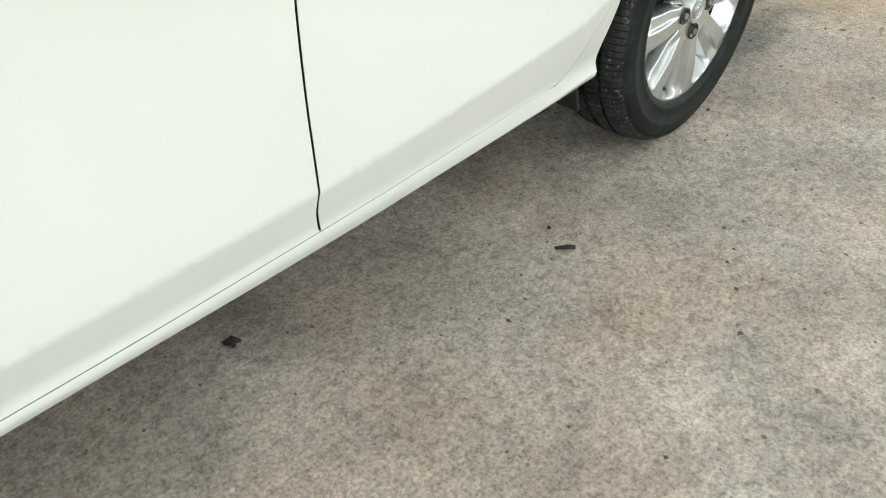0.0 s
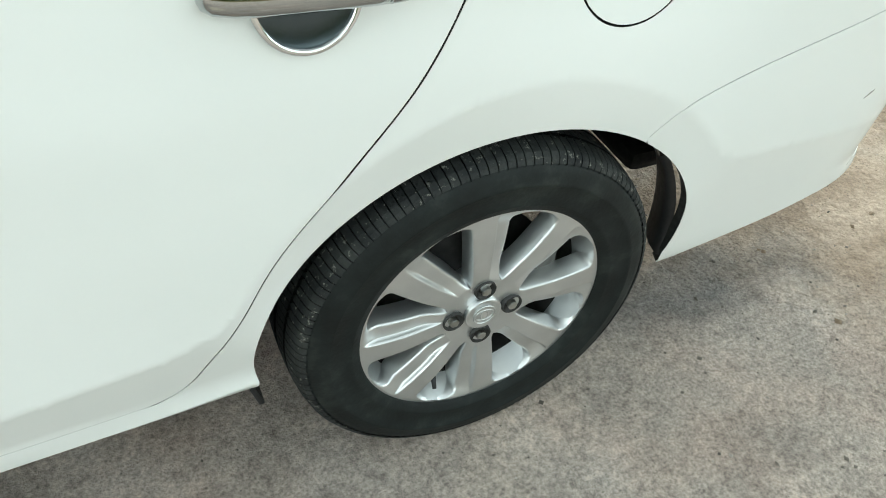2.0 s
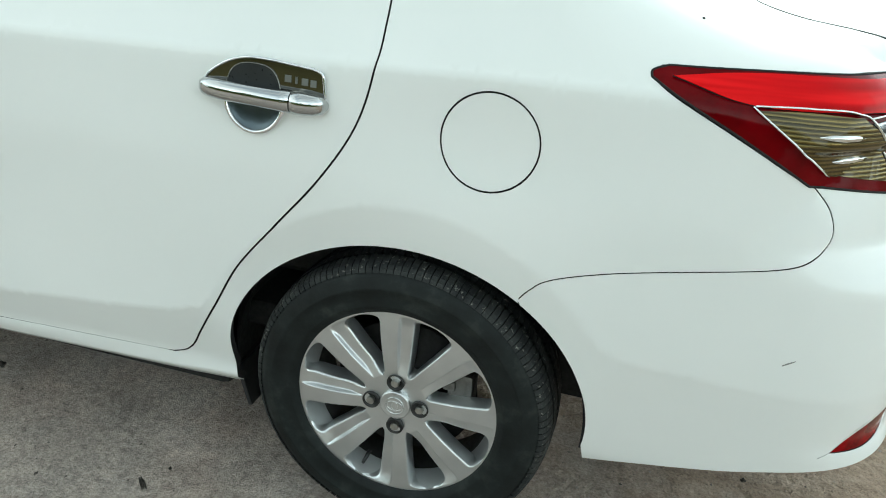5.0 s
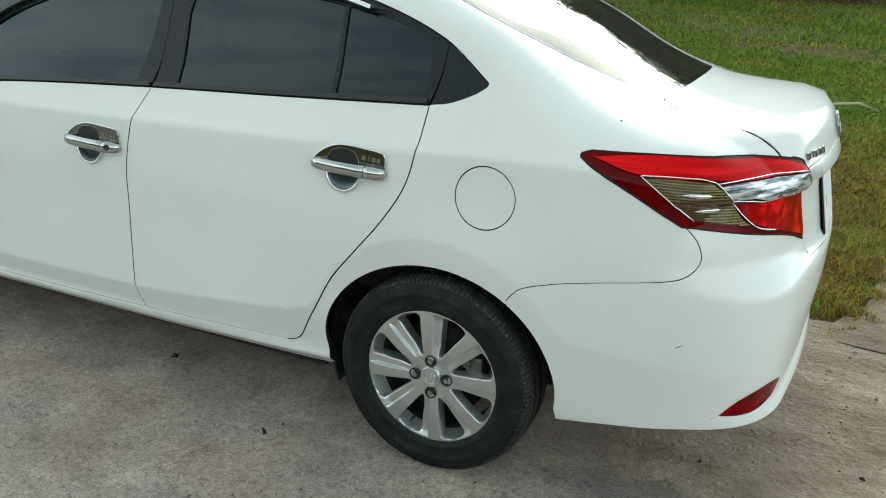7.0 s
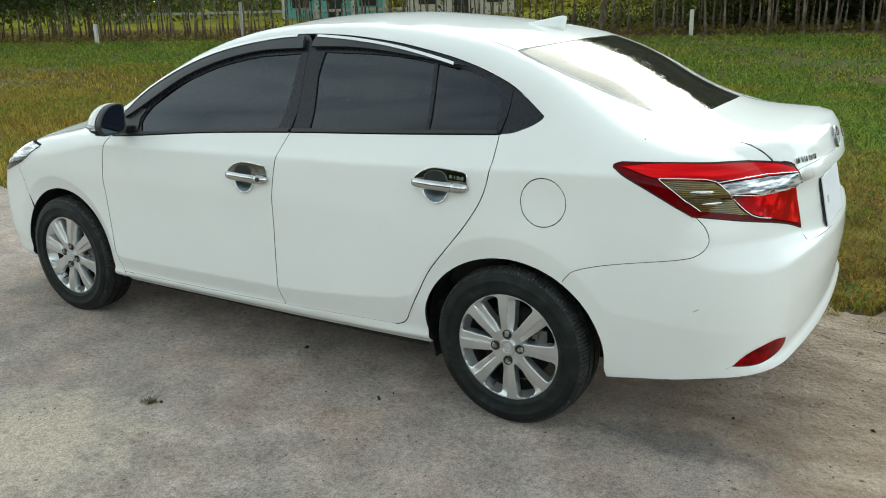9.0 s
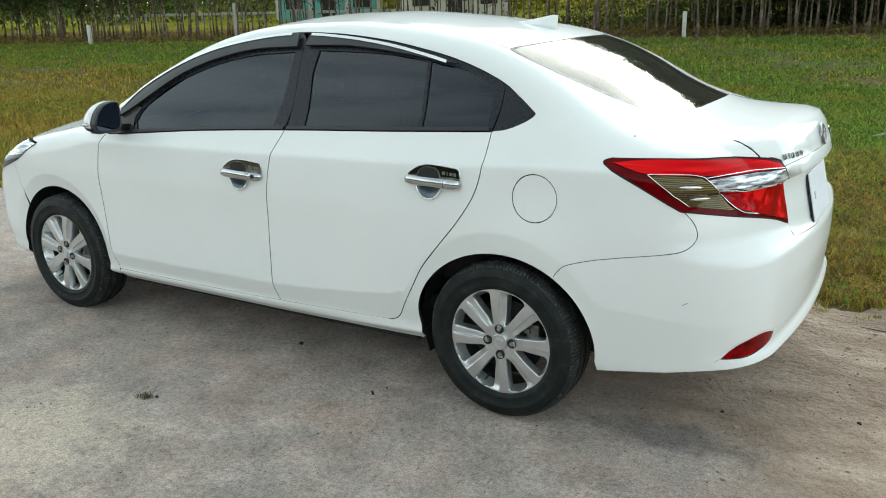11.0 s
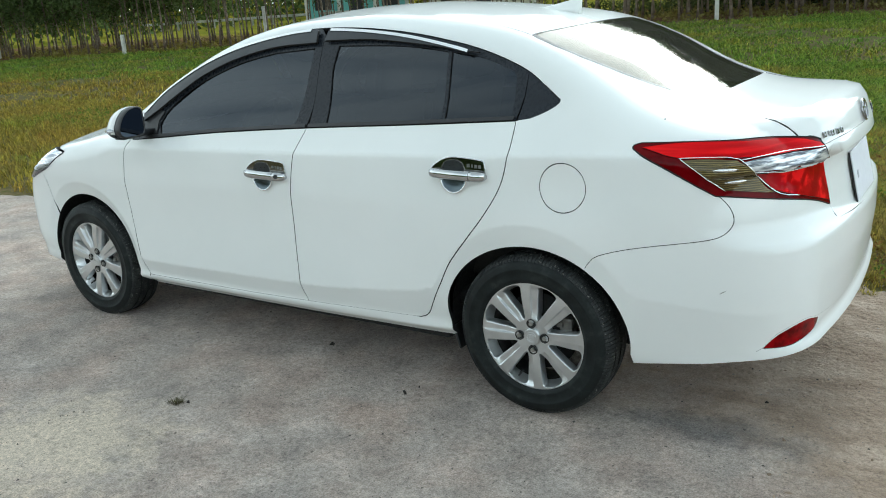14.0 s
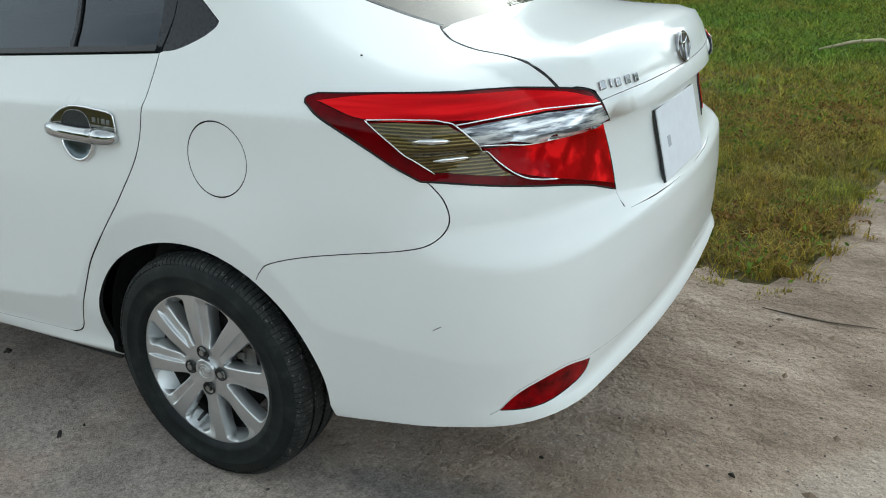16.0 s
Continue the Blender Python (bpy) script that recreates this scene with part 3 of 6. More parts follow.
REFLECTOR = smooth_curve([(32.7, .372), (36.3, .420), (42.2, .443), (47.7, .424)], 6) + smooth_curve([(47.7, .424), (46.5, .396), (42.1, .382), (37.8, .373), (32.7, .372)], 6)[1:-1]
bump_loop = half_loop[:-1] + [(180 - a, z) for a, z in half_loop[::-1]][:-1]
skin("rear_bumper", PAINT, car, "tail", [bump_loop, REFLECTOR, [(180 - a, z) for a, z in REFLECTOR]], gap=.0009, step=.016, rows=at_tail([p for p in arch_rows(.008, -10, 52)] + [p for p in crease_rows(.45, .80) if p[1] < .7]))
def at_lid(q):
    return [(v[1], math.degrees(math.atan2(v[2] - .80, v[0] - .45))) for v in q]


LID_TOP = at_lid(on_ring([(.507, 90), (.505, 72), (.498, 58), (.484, 47)] + LID_SIDE[::-1]))
LID_TOP[0] = (0, LID_TOP[0][1])
LID_MID = [(-.49, 25.9), (-.452, 22.9), (-.443, 20.0)]
LID_BAND = [(-.443, 20.0), (-.437, 16.1), (-.412, 13.4)]
LID_LOW = [(-.412, 13.4), (-.393, 7.0), (-.382, 0), (-.378, -6), (-.372, -11.2), (0, -11.45)]


def mirrored(half):
    return half + [(-y, a) for y, a in half[::-1] if y]


BACK_EDGE = [(-.443, 20.0), (-.25, 19.0), (0, 18.5)]
lid = skin_part("boot_lid", sheet(bmesh.new(), "lid", [mirrored(LID_TOP + LID_MID + BACK_EDGE[1:])], gap=.0045), PAINT, car)
skin("boot_lid_band", PAINT, lid, "lid", [mirrored([(0, 18.5), (-.25, 19.0)] + LID_BAND + [(-.2, 12.6), (0, 12.4)])], gap=-.0034)
skin("boot_lid_lower", PAINT, lid, "lid", [mirrored([(0, 12.4), (-.2, 12.6)] + LID_LOW)], gap=.0004)

RED = Nodes("red_lamp_plastic").set(Roughness=.08, Specular_IOR_Level=.16)
RED.color(RED.ramp(RED.noise(24, 2, .4, None, .4), (.36, (.26, 0.0, .002)), (.54, (.40, 0.0, .003)), (.64, (.80, .006, .010))))
DEEPRED = plain("dark_red_lamp_rim", (.11, 0.0, .002), .12, 0, .35, 16, spec=.12)
BRIGHTRED = Nodes("bright_red_lens").set(Roughness=.10, Specular_IOR_Level=.10)
streak = BRIGHTRED.add("ShaderNodeMapping")
streak.inputs["Scale"].default_value = (.05, .05, 1)
BRIGHTRED.link(BRIGHTRED.where, streak.inputs[0])
BRIGHTRED.color(BRIGHTRED.ramp(BRIGHTRED.noise(60, 2, .4, streak.outputs[0]), (.34, (.34, 0.0, .002)), (.50, (.52, 0.0, .003)), (.66, (.80, .008, .012))))
AMBER = Nodes("smoked_amber_lens").set(Roughness=.14, Coat_Weight=.6, Metallic=.7)
wave = AMBER.add("ShaderNodeTexWave")
wave.wave_type, wave.bands_direction = "BANDS", "Z"
wave.inputs["Scale"].default_value, wave.inputs["Distortion"].default_value = 48, .5
AMBER.link(AMBER.where, wave.inputs["Vector"])
AMBER.color(AMBER.ramp(wave.outputs["Fac"], (.2, (.045, .034, .009)), (.8, (.165, .125, .038)))).bump(wave.outputs["Fac"], .18, .006)
lamps = skins("tail_lamp", DEEPRED, car, "tail", [TL], gap=.001, step=.012, lift=.001)
RED_TOP = smooth_curve([(7.8, .996), (15.4, 1.007), (27, 1.009), (43.3, .995), (50.0, .975)], 5) + [(50.8, .962)] + smooth_curve([(50.8, .962), (41.2, .962), (32.8, .964), (27.5, .970), (16.2, .970), (7.8, .996)], 5)[1:-1]
skins("brake_lens", BRIGHTRED.mat, lamps, "tail", [settle(RED_TOP)], gap=.0005, step=.010, lift=.0065, rim=.006, label="bright red brake light lens")
skins("indicator_lens", AMBER.mat, lamps, "tail", [settle(smooth_curve([(16.6, .965), (22, .968), (27.2, .964)], 5) + smooth_curve([(27.2, .964), (30.3, .935), (33.7, .873), (36.0, .849)], 5)[1:] + [(25.3, .872)])], gap=.0005, step=.010, lift=.0060, rim=.006, label="smoked amber indicator lens")
skins("reversing_lens", CLEAR.mat, lamps, "tail", [settle(smooth_curve([(28.4, .957), (32.8, .961), (42, .960), (51.2, .957)], 5) + [(53.0, .926)] + smooth_curve([(53.0, .926), (46.8, .912), (38, .919), (31.2, .925)], 5)[1:])], gap=.0005, step=.010, lift=.0065, rim=.006, label="clear reversing light lens")
skins("rear_lens", RED.mat, lamps, "tail", [settle(smooth_curve([(31.6, .920), (41.1, .914), (54.2, .905)], 5) + smooth_curve([(54.2, .905), (55.6, .85), (56.5, .768)], 5)[1:] + smooth_curve([(56.5, .768), (45.6, .812), (36.8, .852), (33.8, .880), (31.6, .920)], 5)[1:-1])], gap=.0005, step=.010, lift=.0065, rim=.006, label="red rear light lens")
for k, (at, z, r) in enumerate(((25.2, .934, .030), (27.6, .894, .026))):
    bm = bmesh.new()
    p = on_tail([(at - 2.6, z), (at - 1.4, z + .001), (at, z + .001), (at + 1.4, z + .001), (at + 2.4, z)]) + slope(on_tail([(at, z)]))[0] * .0065
    tube(bm, p, [.001, .005, .006, .005, .001], 8)
    both_sides("lamp_reflector", bm, CHROME, lamps)
for pts in ([(16.2, .969), (20, .930), (25.2, .871)], [(16.4, .9695), (22, .972), (27.3, .967), (30.6, .930), (33.9, .878), (37.5, .842), (43, .822)], [(28.0, .962), (36, .9655), (44, .964), (51, .960)], [(31, .923), (40, .9165), (53.6, .909)]):
    bm = bmesh.new()
    c = settle(smooth_curve(pts, 8))
    tube(bm, on_tail(c) + slope(on_tail(c)) * .0065, .0018, 6)
    both_sides("chrome_divider", bm, CHROME, lamps)
skins("reflector", plain("red_reflector", (.17, 0.0, .002), .14, 0, .8, 22, spec=.12), car, "tail", [REFLECTOR], gap=.0012, step=.015, lift=-.002, label="red rear reflector")
# grey line that paints the soft shading of the bumper lip's groove
bm = bmesh.new()
c = smooth_curve([(31.5, .362), (33.0, .378), (36, .424), (42, .449), (48, .432), (58, .414), (74, .402), (90, .398)], 6)
tube(bm, on_tail(c) - slope(on_tail(c)) * .0012, .0016, 6)
both_sides("lip_groove", bm, plain("shaded_groove_paint", (.42, .43, .42), .6), car)

# windows
BELT_A = [tuple(v) for v in ring_of(run(BELT, -2.10, -1.022, 20, .002))]
BELT_B = [tuple(v) for v in ring_of(run(BELT, -1.008, -.066, 20, .002))]
GLASS_F = [tuple(v) for v in ring_of(run(BELT, -1.905, -1.088, 16, .016))] + smooth_curve([(-1.079, 30), (-1.068, 38), (-1.063, 45.6), (-1.07, 46.1)], 4) + smooth_curve([(-1.277, 45.3), (-1.40, 43.9), (-1.533, 41.7), (-1.71, 37.2), (-1.83, 32.6), (-1.915, 27.2), (-1.935, 23.0)], 5)
GLASS_R = [tuple(v) for v in ring_of(run(BELT, -.922, -.377, 14, .016))] + [(-.388, 36), (-.397, 44.0)] + smooth_curve([(-.50, 45.3), (-.681, 46.2), (-.935, 46.6)], 5) + [(-.945, 40)]
GLASS_Q = [tuple(v) for v in ring_of(run(BELT, -.361, -.086, 10, .016))] + smooth_curve([(-.090, 33), (-.096, 37.4), (-.108, 38.8)], 4) + smooth_curve([(-.183, 41.0), (-.27, 42.8), (-.380, 43.9)], 4) + [(-.372, 36)]
i_b = min(range(len(DLO_TOP)), key=lambda i: abs(DLO_TOP[i][0] + 1.028))
i_q = min(range(len(DLO_TOP)), key=lambda i: abs(DLO_TOP[i][0] + .047))
B_LINE = [(-1.014, 30), (-1.018, 40), (-1.024, 50)]
skins("window_frame", PILLAR, front_doors, "ring", [BELT_A + B_LINE + DLO_TOP[i_b + 1:-1], GLASS_F], gap=.0012, step=.022, lift=-.004, label="black door frame")
skins("window_frame", PILLAR, rear_doors, "ring", [BELT_B + [(-.052, 33)] + DLO_TOP[i_q:i_b + 1] + B_LINE[::-1], GLASS_R, GLASS_Q], gap=.0012, step=.022, lift=-.004, label="black door frame")
skins("quarter_trim", PILLAR, car, "ring", [DLO_TAIL[:-1] + DLO_TOP[:i_q + 1] + [(-.050, 33)]], gap=.0016, step=.02, lift=-.003, label="black triangular pillar trim")
skins("window_glass", GLASS, front_doors, "ring", [GLASS_F], gap=-.004, rim=0, step=.04, lift=-.010, label="dark tinted window glass")
skins("window_glass", GLASS, rear_doors, "ring", [GLASS_R], gap=-.004, rim=0, step=.04, lift=-.010, label="dark tinted window glass")
skins("quarter_glass", GLASS, rear_doors, "ring", [GLASS_Q], gap=-.004, rim=0, step=.04, lift=-.010, label="dark tinted quarter glass")
for owner, x0, x1 in ((front_doors, -2.02, -1.022), (rear_doors, -1.006, -.072)):
    strip = [tuple(v) for v in ring_of(run(BELT, x0, x1, 24, .0015))]
    skins("belt_moulding", BLACK, owner, "ring", [strip + [(x, a + 1.0) for x, a in strip[::-1]]], gap=0, lift=.005, rim=.008, step=.02)
BRIGHTWORK = plain("brushed_bright_trim", (.86, .87, .87), .34, 1.0, .02)
SMOKE = Nodes("smoked_visor_plastic").set(Roughness=.2, Specular_IOR_Level=.35)
SMOKE.color(SMOKE.ramp(SMOKE.noise(6), (.3, (.030, .033, .037)), (.7, (.046, .049, .054))))
V_F = [p for p in DLO_TOP if -2.06 < p[0] < -1.044]
V_R = [p for p in DLO_TOP if -1.004 < p[0] < -.245]
low_f = smooth_curve([(-1.044, 47.2), (-1.28, 46.4), (-1.50, 43.4), (-1.70, 38.6), (-1.86, 32.4), (-1.975, 26.6), (-2.035, 23.6)], 5)
low_r = smooth_curve([(-.252, 43.4), (-.33, 43.6), (-.45, 45.1), (-.75, 47.4), (-1.004, 47.6)], 5)
skins("rain_visor", SMOKE.mat, front_doors, "ring", [[(x, a - 1.3) for x, a in V_F] + low_f[::-1]], gap=.0005, lift=.016, rim=.012, step=.022, label="smoked plastic rain visor")
skins("rain_visor", SMOKE.mat, rear_doors, "ring", [[(x, a - 1.3) for x, a in V_R] + low_r[::-1]], gap=.0005, lift=.016, rim=.012, step=.022, label="smoked plastic rain visor")
for owner, line in ((front_doors, [p for p in V_F if p[0] > -2.05][1:]), (rear_doors, V_R[2:])):
    skins("chrome_strip", BRIGHTWORK, owner, "ring", [[(x, a - 1.45) for x, a in line] + [(x, a - 2.15) for x, a in line[::-1]]], gap=0, lift=.0205, rim=.004, step=.02)
skin("rear_window", REARGLASS, car, "ring", [both_ways(GLASS_TOP[::-1] + GLASS_SIDE[::-1][1:] + [(.4855, 43.4), (.487, 45.6), (.489, 47.5), (.502, 58), (.509, 72), (.511, 90)])], gap=.0015, rim=0, lift=-.002, label="dark tinted rear window")
skin("windscreen", GLASS, car, "ring", [both_ways(SHIELD_TOP + SHIELD_SIDE[1:] + [(-2.28, 45), (-2.31, 70), (-2.32, 90)])], gap=.002, rim=0, lift=-.003, label="tinted windscreen")

# inner shell behind the gaps, coloured black for the shade inside them
INNER = dict(gap=0, rim=0, step=.06)
inner_side = [(-2.86, .26), (-2.9, .62), (-2.75, .80), (-2.1, .93)] + run(BELT, -2.0, -.06, 12, -.02) + [(.35, .99), (.55, .93), (.62, .80), (.60, .30), (.39, .27)] + arc(.008, .305, .40, 0, 180, 24) + [(-.40, .25), (-2.14, .25)] + arc(-2.542, .305, .40, 0, 180, 24)
skins("inner_panel", DARK, car, "side", [inner_side], lift=-.022, **INNER)
skin("inner_tail", DARK, car, "tail", [[(14, .32), (14, .98), (50, .96), (90, .96), (130, .96), (166, .98), (166, .32)]], lift=-.030, **INNER)
skin("inner_lid", DARK, car, "ring", [both_ways([(.48, 44), (.60, 34), (.80, 27), (.84, 45), (.86, 90)])], lift=-.020, **INNER)
skin("inner_bonnet", DARK, car, "ring", [both_ways([(-2.2, 18), (-2.9, 14), (-3.0, 40), (-3.02, 90)])], lift=-.025, **INNER)

# underbody, wheel housings and mud flaps
bm = bmesh.new()
for x0, x1, y, z0, z1 in ((-3.15, .40, .45, .165, .30), (.38, .72, .40, .30, .36), (-2.13, -.40, .735, .195, .29), (.40, .74, .60, .315, .36), (-3.15, -2.93, .6, .23, .30)):
    box(bm, ((x0 + x1) / 2, 0, (z0 + z1) / 2), (x1 - x0, 2 * y, z1 - z0), .02)
part("underbody", bm, DARK, car)
for cx, a0 in ((.008, 42), (-2.542, 10)):
    bm = bmesh.new()
    rows = [[bm.verts.new((cx + r * math.cos(radians(a)), y, .305 + r * math.sin(radians(a)))) for a in np.linspace(a0, 186, 32)] for r, y in ((.362, -.775), (.385, -.74), (.395, -.60), (.385, -.47), (.20, -.45))]
    for p, q in zip(rows, rows[1:]):
        for i in range(31):
            bm.faces.new([p[i], p[i + 1], q[i + 1], q[i]]).smooth = True
    both_sides("wheel_housing", bm, LINER, car)
    bm = bmesh.new()
    m = pose(cx - .362, -.705, .218, 0, -16, 0)
    box(bm, (0, .01, .002), (.010, .12, .095), .004, m)
    both_sides("mud_flap", bm, BLACK, car)
    bm = bmesh.new()
    rows = [[bm.verts.new((cx + r * math.cos(radians(a)), y, .305 + r * math.sin(radians(a)))) for a in np.linspace(-5, 34, 22)] for r, y in ((.362, -.770), (.350, -.765), (.356, -.735), (.372, -.700), (.385, -.69))]
    for p, q in zip(rows, rows[1:]):
        for i in range(21):
            bm.faces.new([p[i], p[i + 1], q[i + 1], q[i]]).smooth = True
    both_sides("arch_flange", bm, BLACK, car)
    bm = bmesh.new()
    box(bm, (cx, 0, .29), (.07, 1.3, .07), .03)
    part("axle", bm, DARK, car)


# wheels
def tyre_mesh():
    bm = bmesh.new()
    half = [(.196, .062), (.200, .076), (.206, .085), (.216, .0885), (.219, .0905), (.222, .0895), (.236, .0925), (.252, .0930), (.254, .0945), (.258, .0930), (.270, .0905), (.281, .0860), (.288, .079)]
    prof = [(r, -y) for r, y in half] + [(.292, -.070), (.2965, -.04), (.2975, 0), (.2965, .04), (.292, .070)] + [(r, y) for r, y in half[::-1]]
    lathe(bm, prof, 96)
    return bm


def tread_mesh():
    bm = bmesh.new()
    n = 132
    for i in range(n):
        a0 = 2 * math.pi * i / n
        da = 2 * math.pi / n
        rows = [[(-.0850, .2850), (-.081, .2920), (-.073, .2975), (-.058, .3015), (-.044, .3035)], [(-.037, .3040), (-.020, .3050), (-.006, .3052)], [(.006, .3052), (.020, .3050), (.037, .3040)], [(.044, .3035), (.058, .3015), (.073, .2975), (.0850, .2850)]]
        for k, row in enumerate(rows):
            gap = .07 if k in (0, 3) else .05
            lean = (.0, .35, -.35, .0)[k]
            pts = []
            for f in (gap, .5, 1 - gap):
                pts.append([(y, r, a0 + da * (f + lean * (y / .04))) for y, r in row])
            top = [[bm.verts.new((r * math.cos(a), y, r * math.sin(a))) for y, r, a in line] for line in pts]
            low = [[bm.verts.new(((r - .008) * math.cos(a), y, (r - .008) * math.sin(a))) for y, r, a in line] for line in (pts[0], pts[2])]
            for p, q in zip(top, top[1:]):
                for j in range(len(p) - 1):
                    bm.faces.new([p[j], q[j], q[j + 1], p[j + 1]])
            for p, q in ((low[0], top[0]), (top[2], low[1])):
                for j in range(len(p) - 1):
                    bm.faces.new([p[j], q[j], q[j + 1], p[j + 1]])
    bmesh.ops.recalc_face_normals(bm, faces=bm.faces)
    return bm


def spoke_mesh():
    """An eighth of the wheel's face along +z: a spoke with a flat face and a lower ledge on its clockwise side, which flows into hub and rim."""
    bm = bmesh.new()
    full = math.pi / 8
    rows = []
    for r in (.022, .040, .054, .0600, .0625, .0645, .067, .071, .078, .088, .100, .114, .128, .142, .155, .166, .174, .1795, .1835, .1865, .1885, .1900, .1910, .1915, .1935, .197, .203, .2085):
        w = (.0445 + (r - .065) * .185) / 2 / r
        if r <= .0625 or r >= .1913:
            half, k = full, 0.0
        else:
            t = min(1, (r - .0625) / .010)
            u = min(1, (.1913 - r) / .016)
            k = min(t, u)
            half = min(full, w + (full - w) * max((1 - t) ** 2.2, 1 - math.sqrt(max(0, 1 - (1 - u) ** 2.4))))
        y0 = -.0700 - .0100 * min(1, max(0, (r - .03) / .09)) ** .8 + .0035 * max(0, (r - .150) / .06)
        mid = min(1, max(0, (r - .0645) / .03)) * min(1, max(0, (.1905 - r) / .022))
        row = []
        for q in (-1, -.985, -.955, -.92, -.86, -.6, -.3, -.05, .06, .11, .145, .18, .215, .25, .30, .5, .8, .92, .955, .985, 1):
            lip = max(0, (abs(q) - .90) / .10) ** 2 * .0030 * k
            ledge = .0095 * mid * (.5 + .5 * math.tanh((q - .18) * 34)) * (1 + .25 * max(0, q))
            a = q * half
            row.append((r * math.sin(a), y0 + lip + ledge, r * math.cos(a)))
        rows.append(row)
    vs = [[bm.verts.new(p) for p in row] for row in rows]
    for p, q in zip(vs, vs[1:]):
        for i in range(len(p) - 1):
            bm.faces.new([p[i], p[i + 1], q[i + 1], q[i]]).smooth = True
    for side in (0, -1):
        edge = [row[side] for row in vs if .0630 < math.hypot(row[side].co.x, row[side].co.z) < .1914]
        back = [bm.verts.new((v.co.x * .99, v.co.y + .034, v.co.z * .99)) for v in edge]
        for i in range(len(edge) - 1):
            bm.faces.new([edge[i], edge[i + 1], back[i + 1], back[i]]).smooth = True
    bmesh.ops.scale(bm, vec=(1.045, 1.03, 1.045), verts=bm.verts)
    bmesh.ops.recalc_face_normals(bm, faces=bm.faces)
    bmesh.ops.reverse_faces(bm, faces=bm.faces) if sum(f.normal.y for f in bm.faces) > 0 else None
    return bm


def rim_mesh():
    bm = bmesh.new()
    lathe(bm, [(.1925, -.060), (.1945, -.068), (.2060, -.0740), (.2075, -.0795), (.2100, -.0815), (.2118, -.0795), (.2115, -.074), (.203, -.066)], 96)
    lathe(bm, [(.001, -.062), (.040, -.062), (.058, -.060), (.062, -.030), (.055, .0), (.001, .0)], 48)
    bmesh.ops.scale(bm, vec=(1.035, 1.045, 1.035), verts=bm.verts)
    return bm


def barrel_mesh():
    bm = bmesh.new()
    lathe(bm, [(.183, -.034), (.193, -.0560), (.2005, -.0785)], 64)
    return bm


def well_mesh():
    bm = bmesh.new()
    lathe(bm, [(.194, .075), (.186, .055), (.180, .02), (.179, -.012), (.183, -.034)], 64)
    return bm


meshes = {}


def shared(name, bm, material):
    if name not in meshes:
        me = bpy.data.meshes.new(name)
        bm.to_mesh(me)
        me.materials.append(material)
        meshes[name] = me
    bm.free()
    return meshes[name]


def fix(name, me, parent, m=None):
    ob = new(name, me)
    ob.parent = parent
    if m is not None:
        ob.matrix_basis = m
    return ob


def hex_nut():
    bm = bmesh.new()
    bmesh.ops.create_cone(bm, cap_ends=True, segments=6, radius1=.0095, radius2=.0085, depth=.016, matrix=pose(0, 0, 0, 90))
    bmesh.ops.bevel(bm, geom=list(bm.edges), offset=.0012, segments=2, affect="EDGES")
    return bm


def pocket():
    bm = bmesh.new()
    lathe(bm, [(.0180, .006), (.0175, -.0030), (.0160, -.0032), (.0140, .0015), (.001, .003)], 24)
    return bm


def cap_mesh():
    bm = bmesh.new()
    lathe(bm, [(.031, .004), (.031, -.004), (.0285, -.0062), (.0265, -.0052), (.012, -.0068), (.0005, -.0072)], 40)
    return bm


def brake_mesh():
    bm = bmesh.new()
    lathe(bm, [(.145, .0), (.145, -.012), (.075, -.012), (.072, -.030), (.001, -.030)], 48)
    return bm


def caliper_mesh():
    bm = bmesh.new()
    box(bm, (.118, -.022, .035), (.052, .05, .085), .012)
    box(bm, (.098, -.045, .052), (.026, .02, .022), .007)
    box(bm, (.110, -.045, .008), (.024, .02, .020), .007)
    return bm


def valve():
    bm = bmesh.new()
    tube(bm, [(0, 0, 0), (0, -.012, .006), (0, -.026, .016)], [.005, .0045, .0035], 8)
    return bm


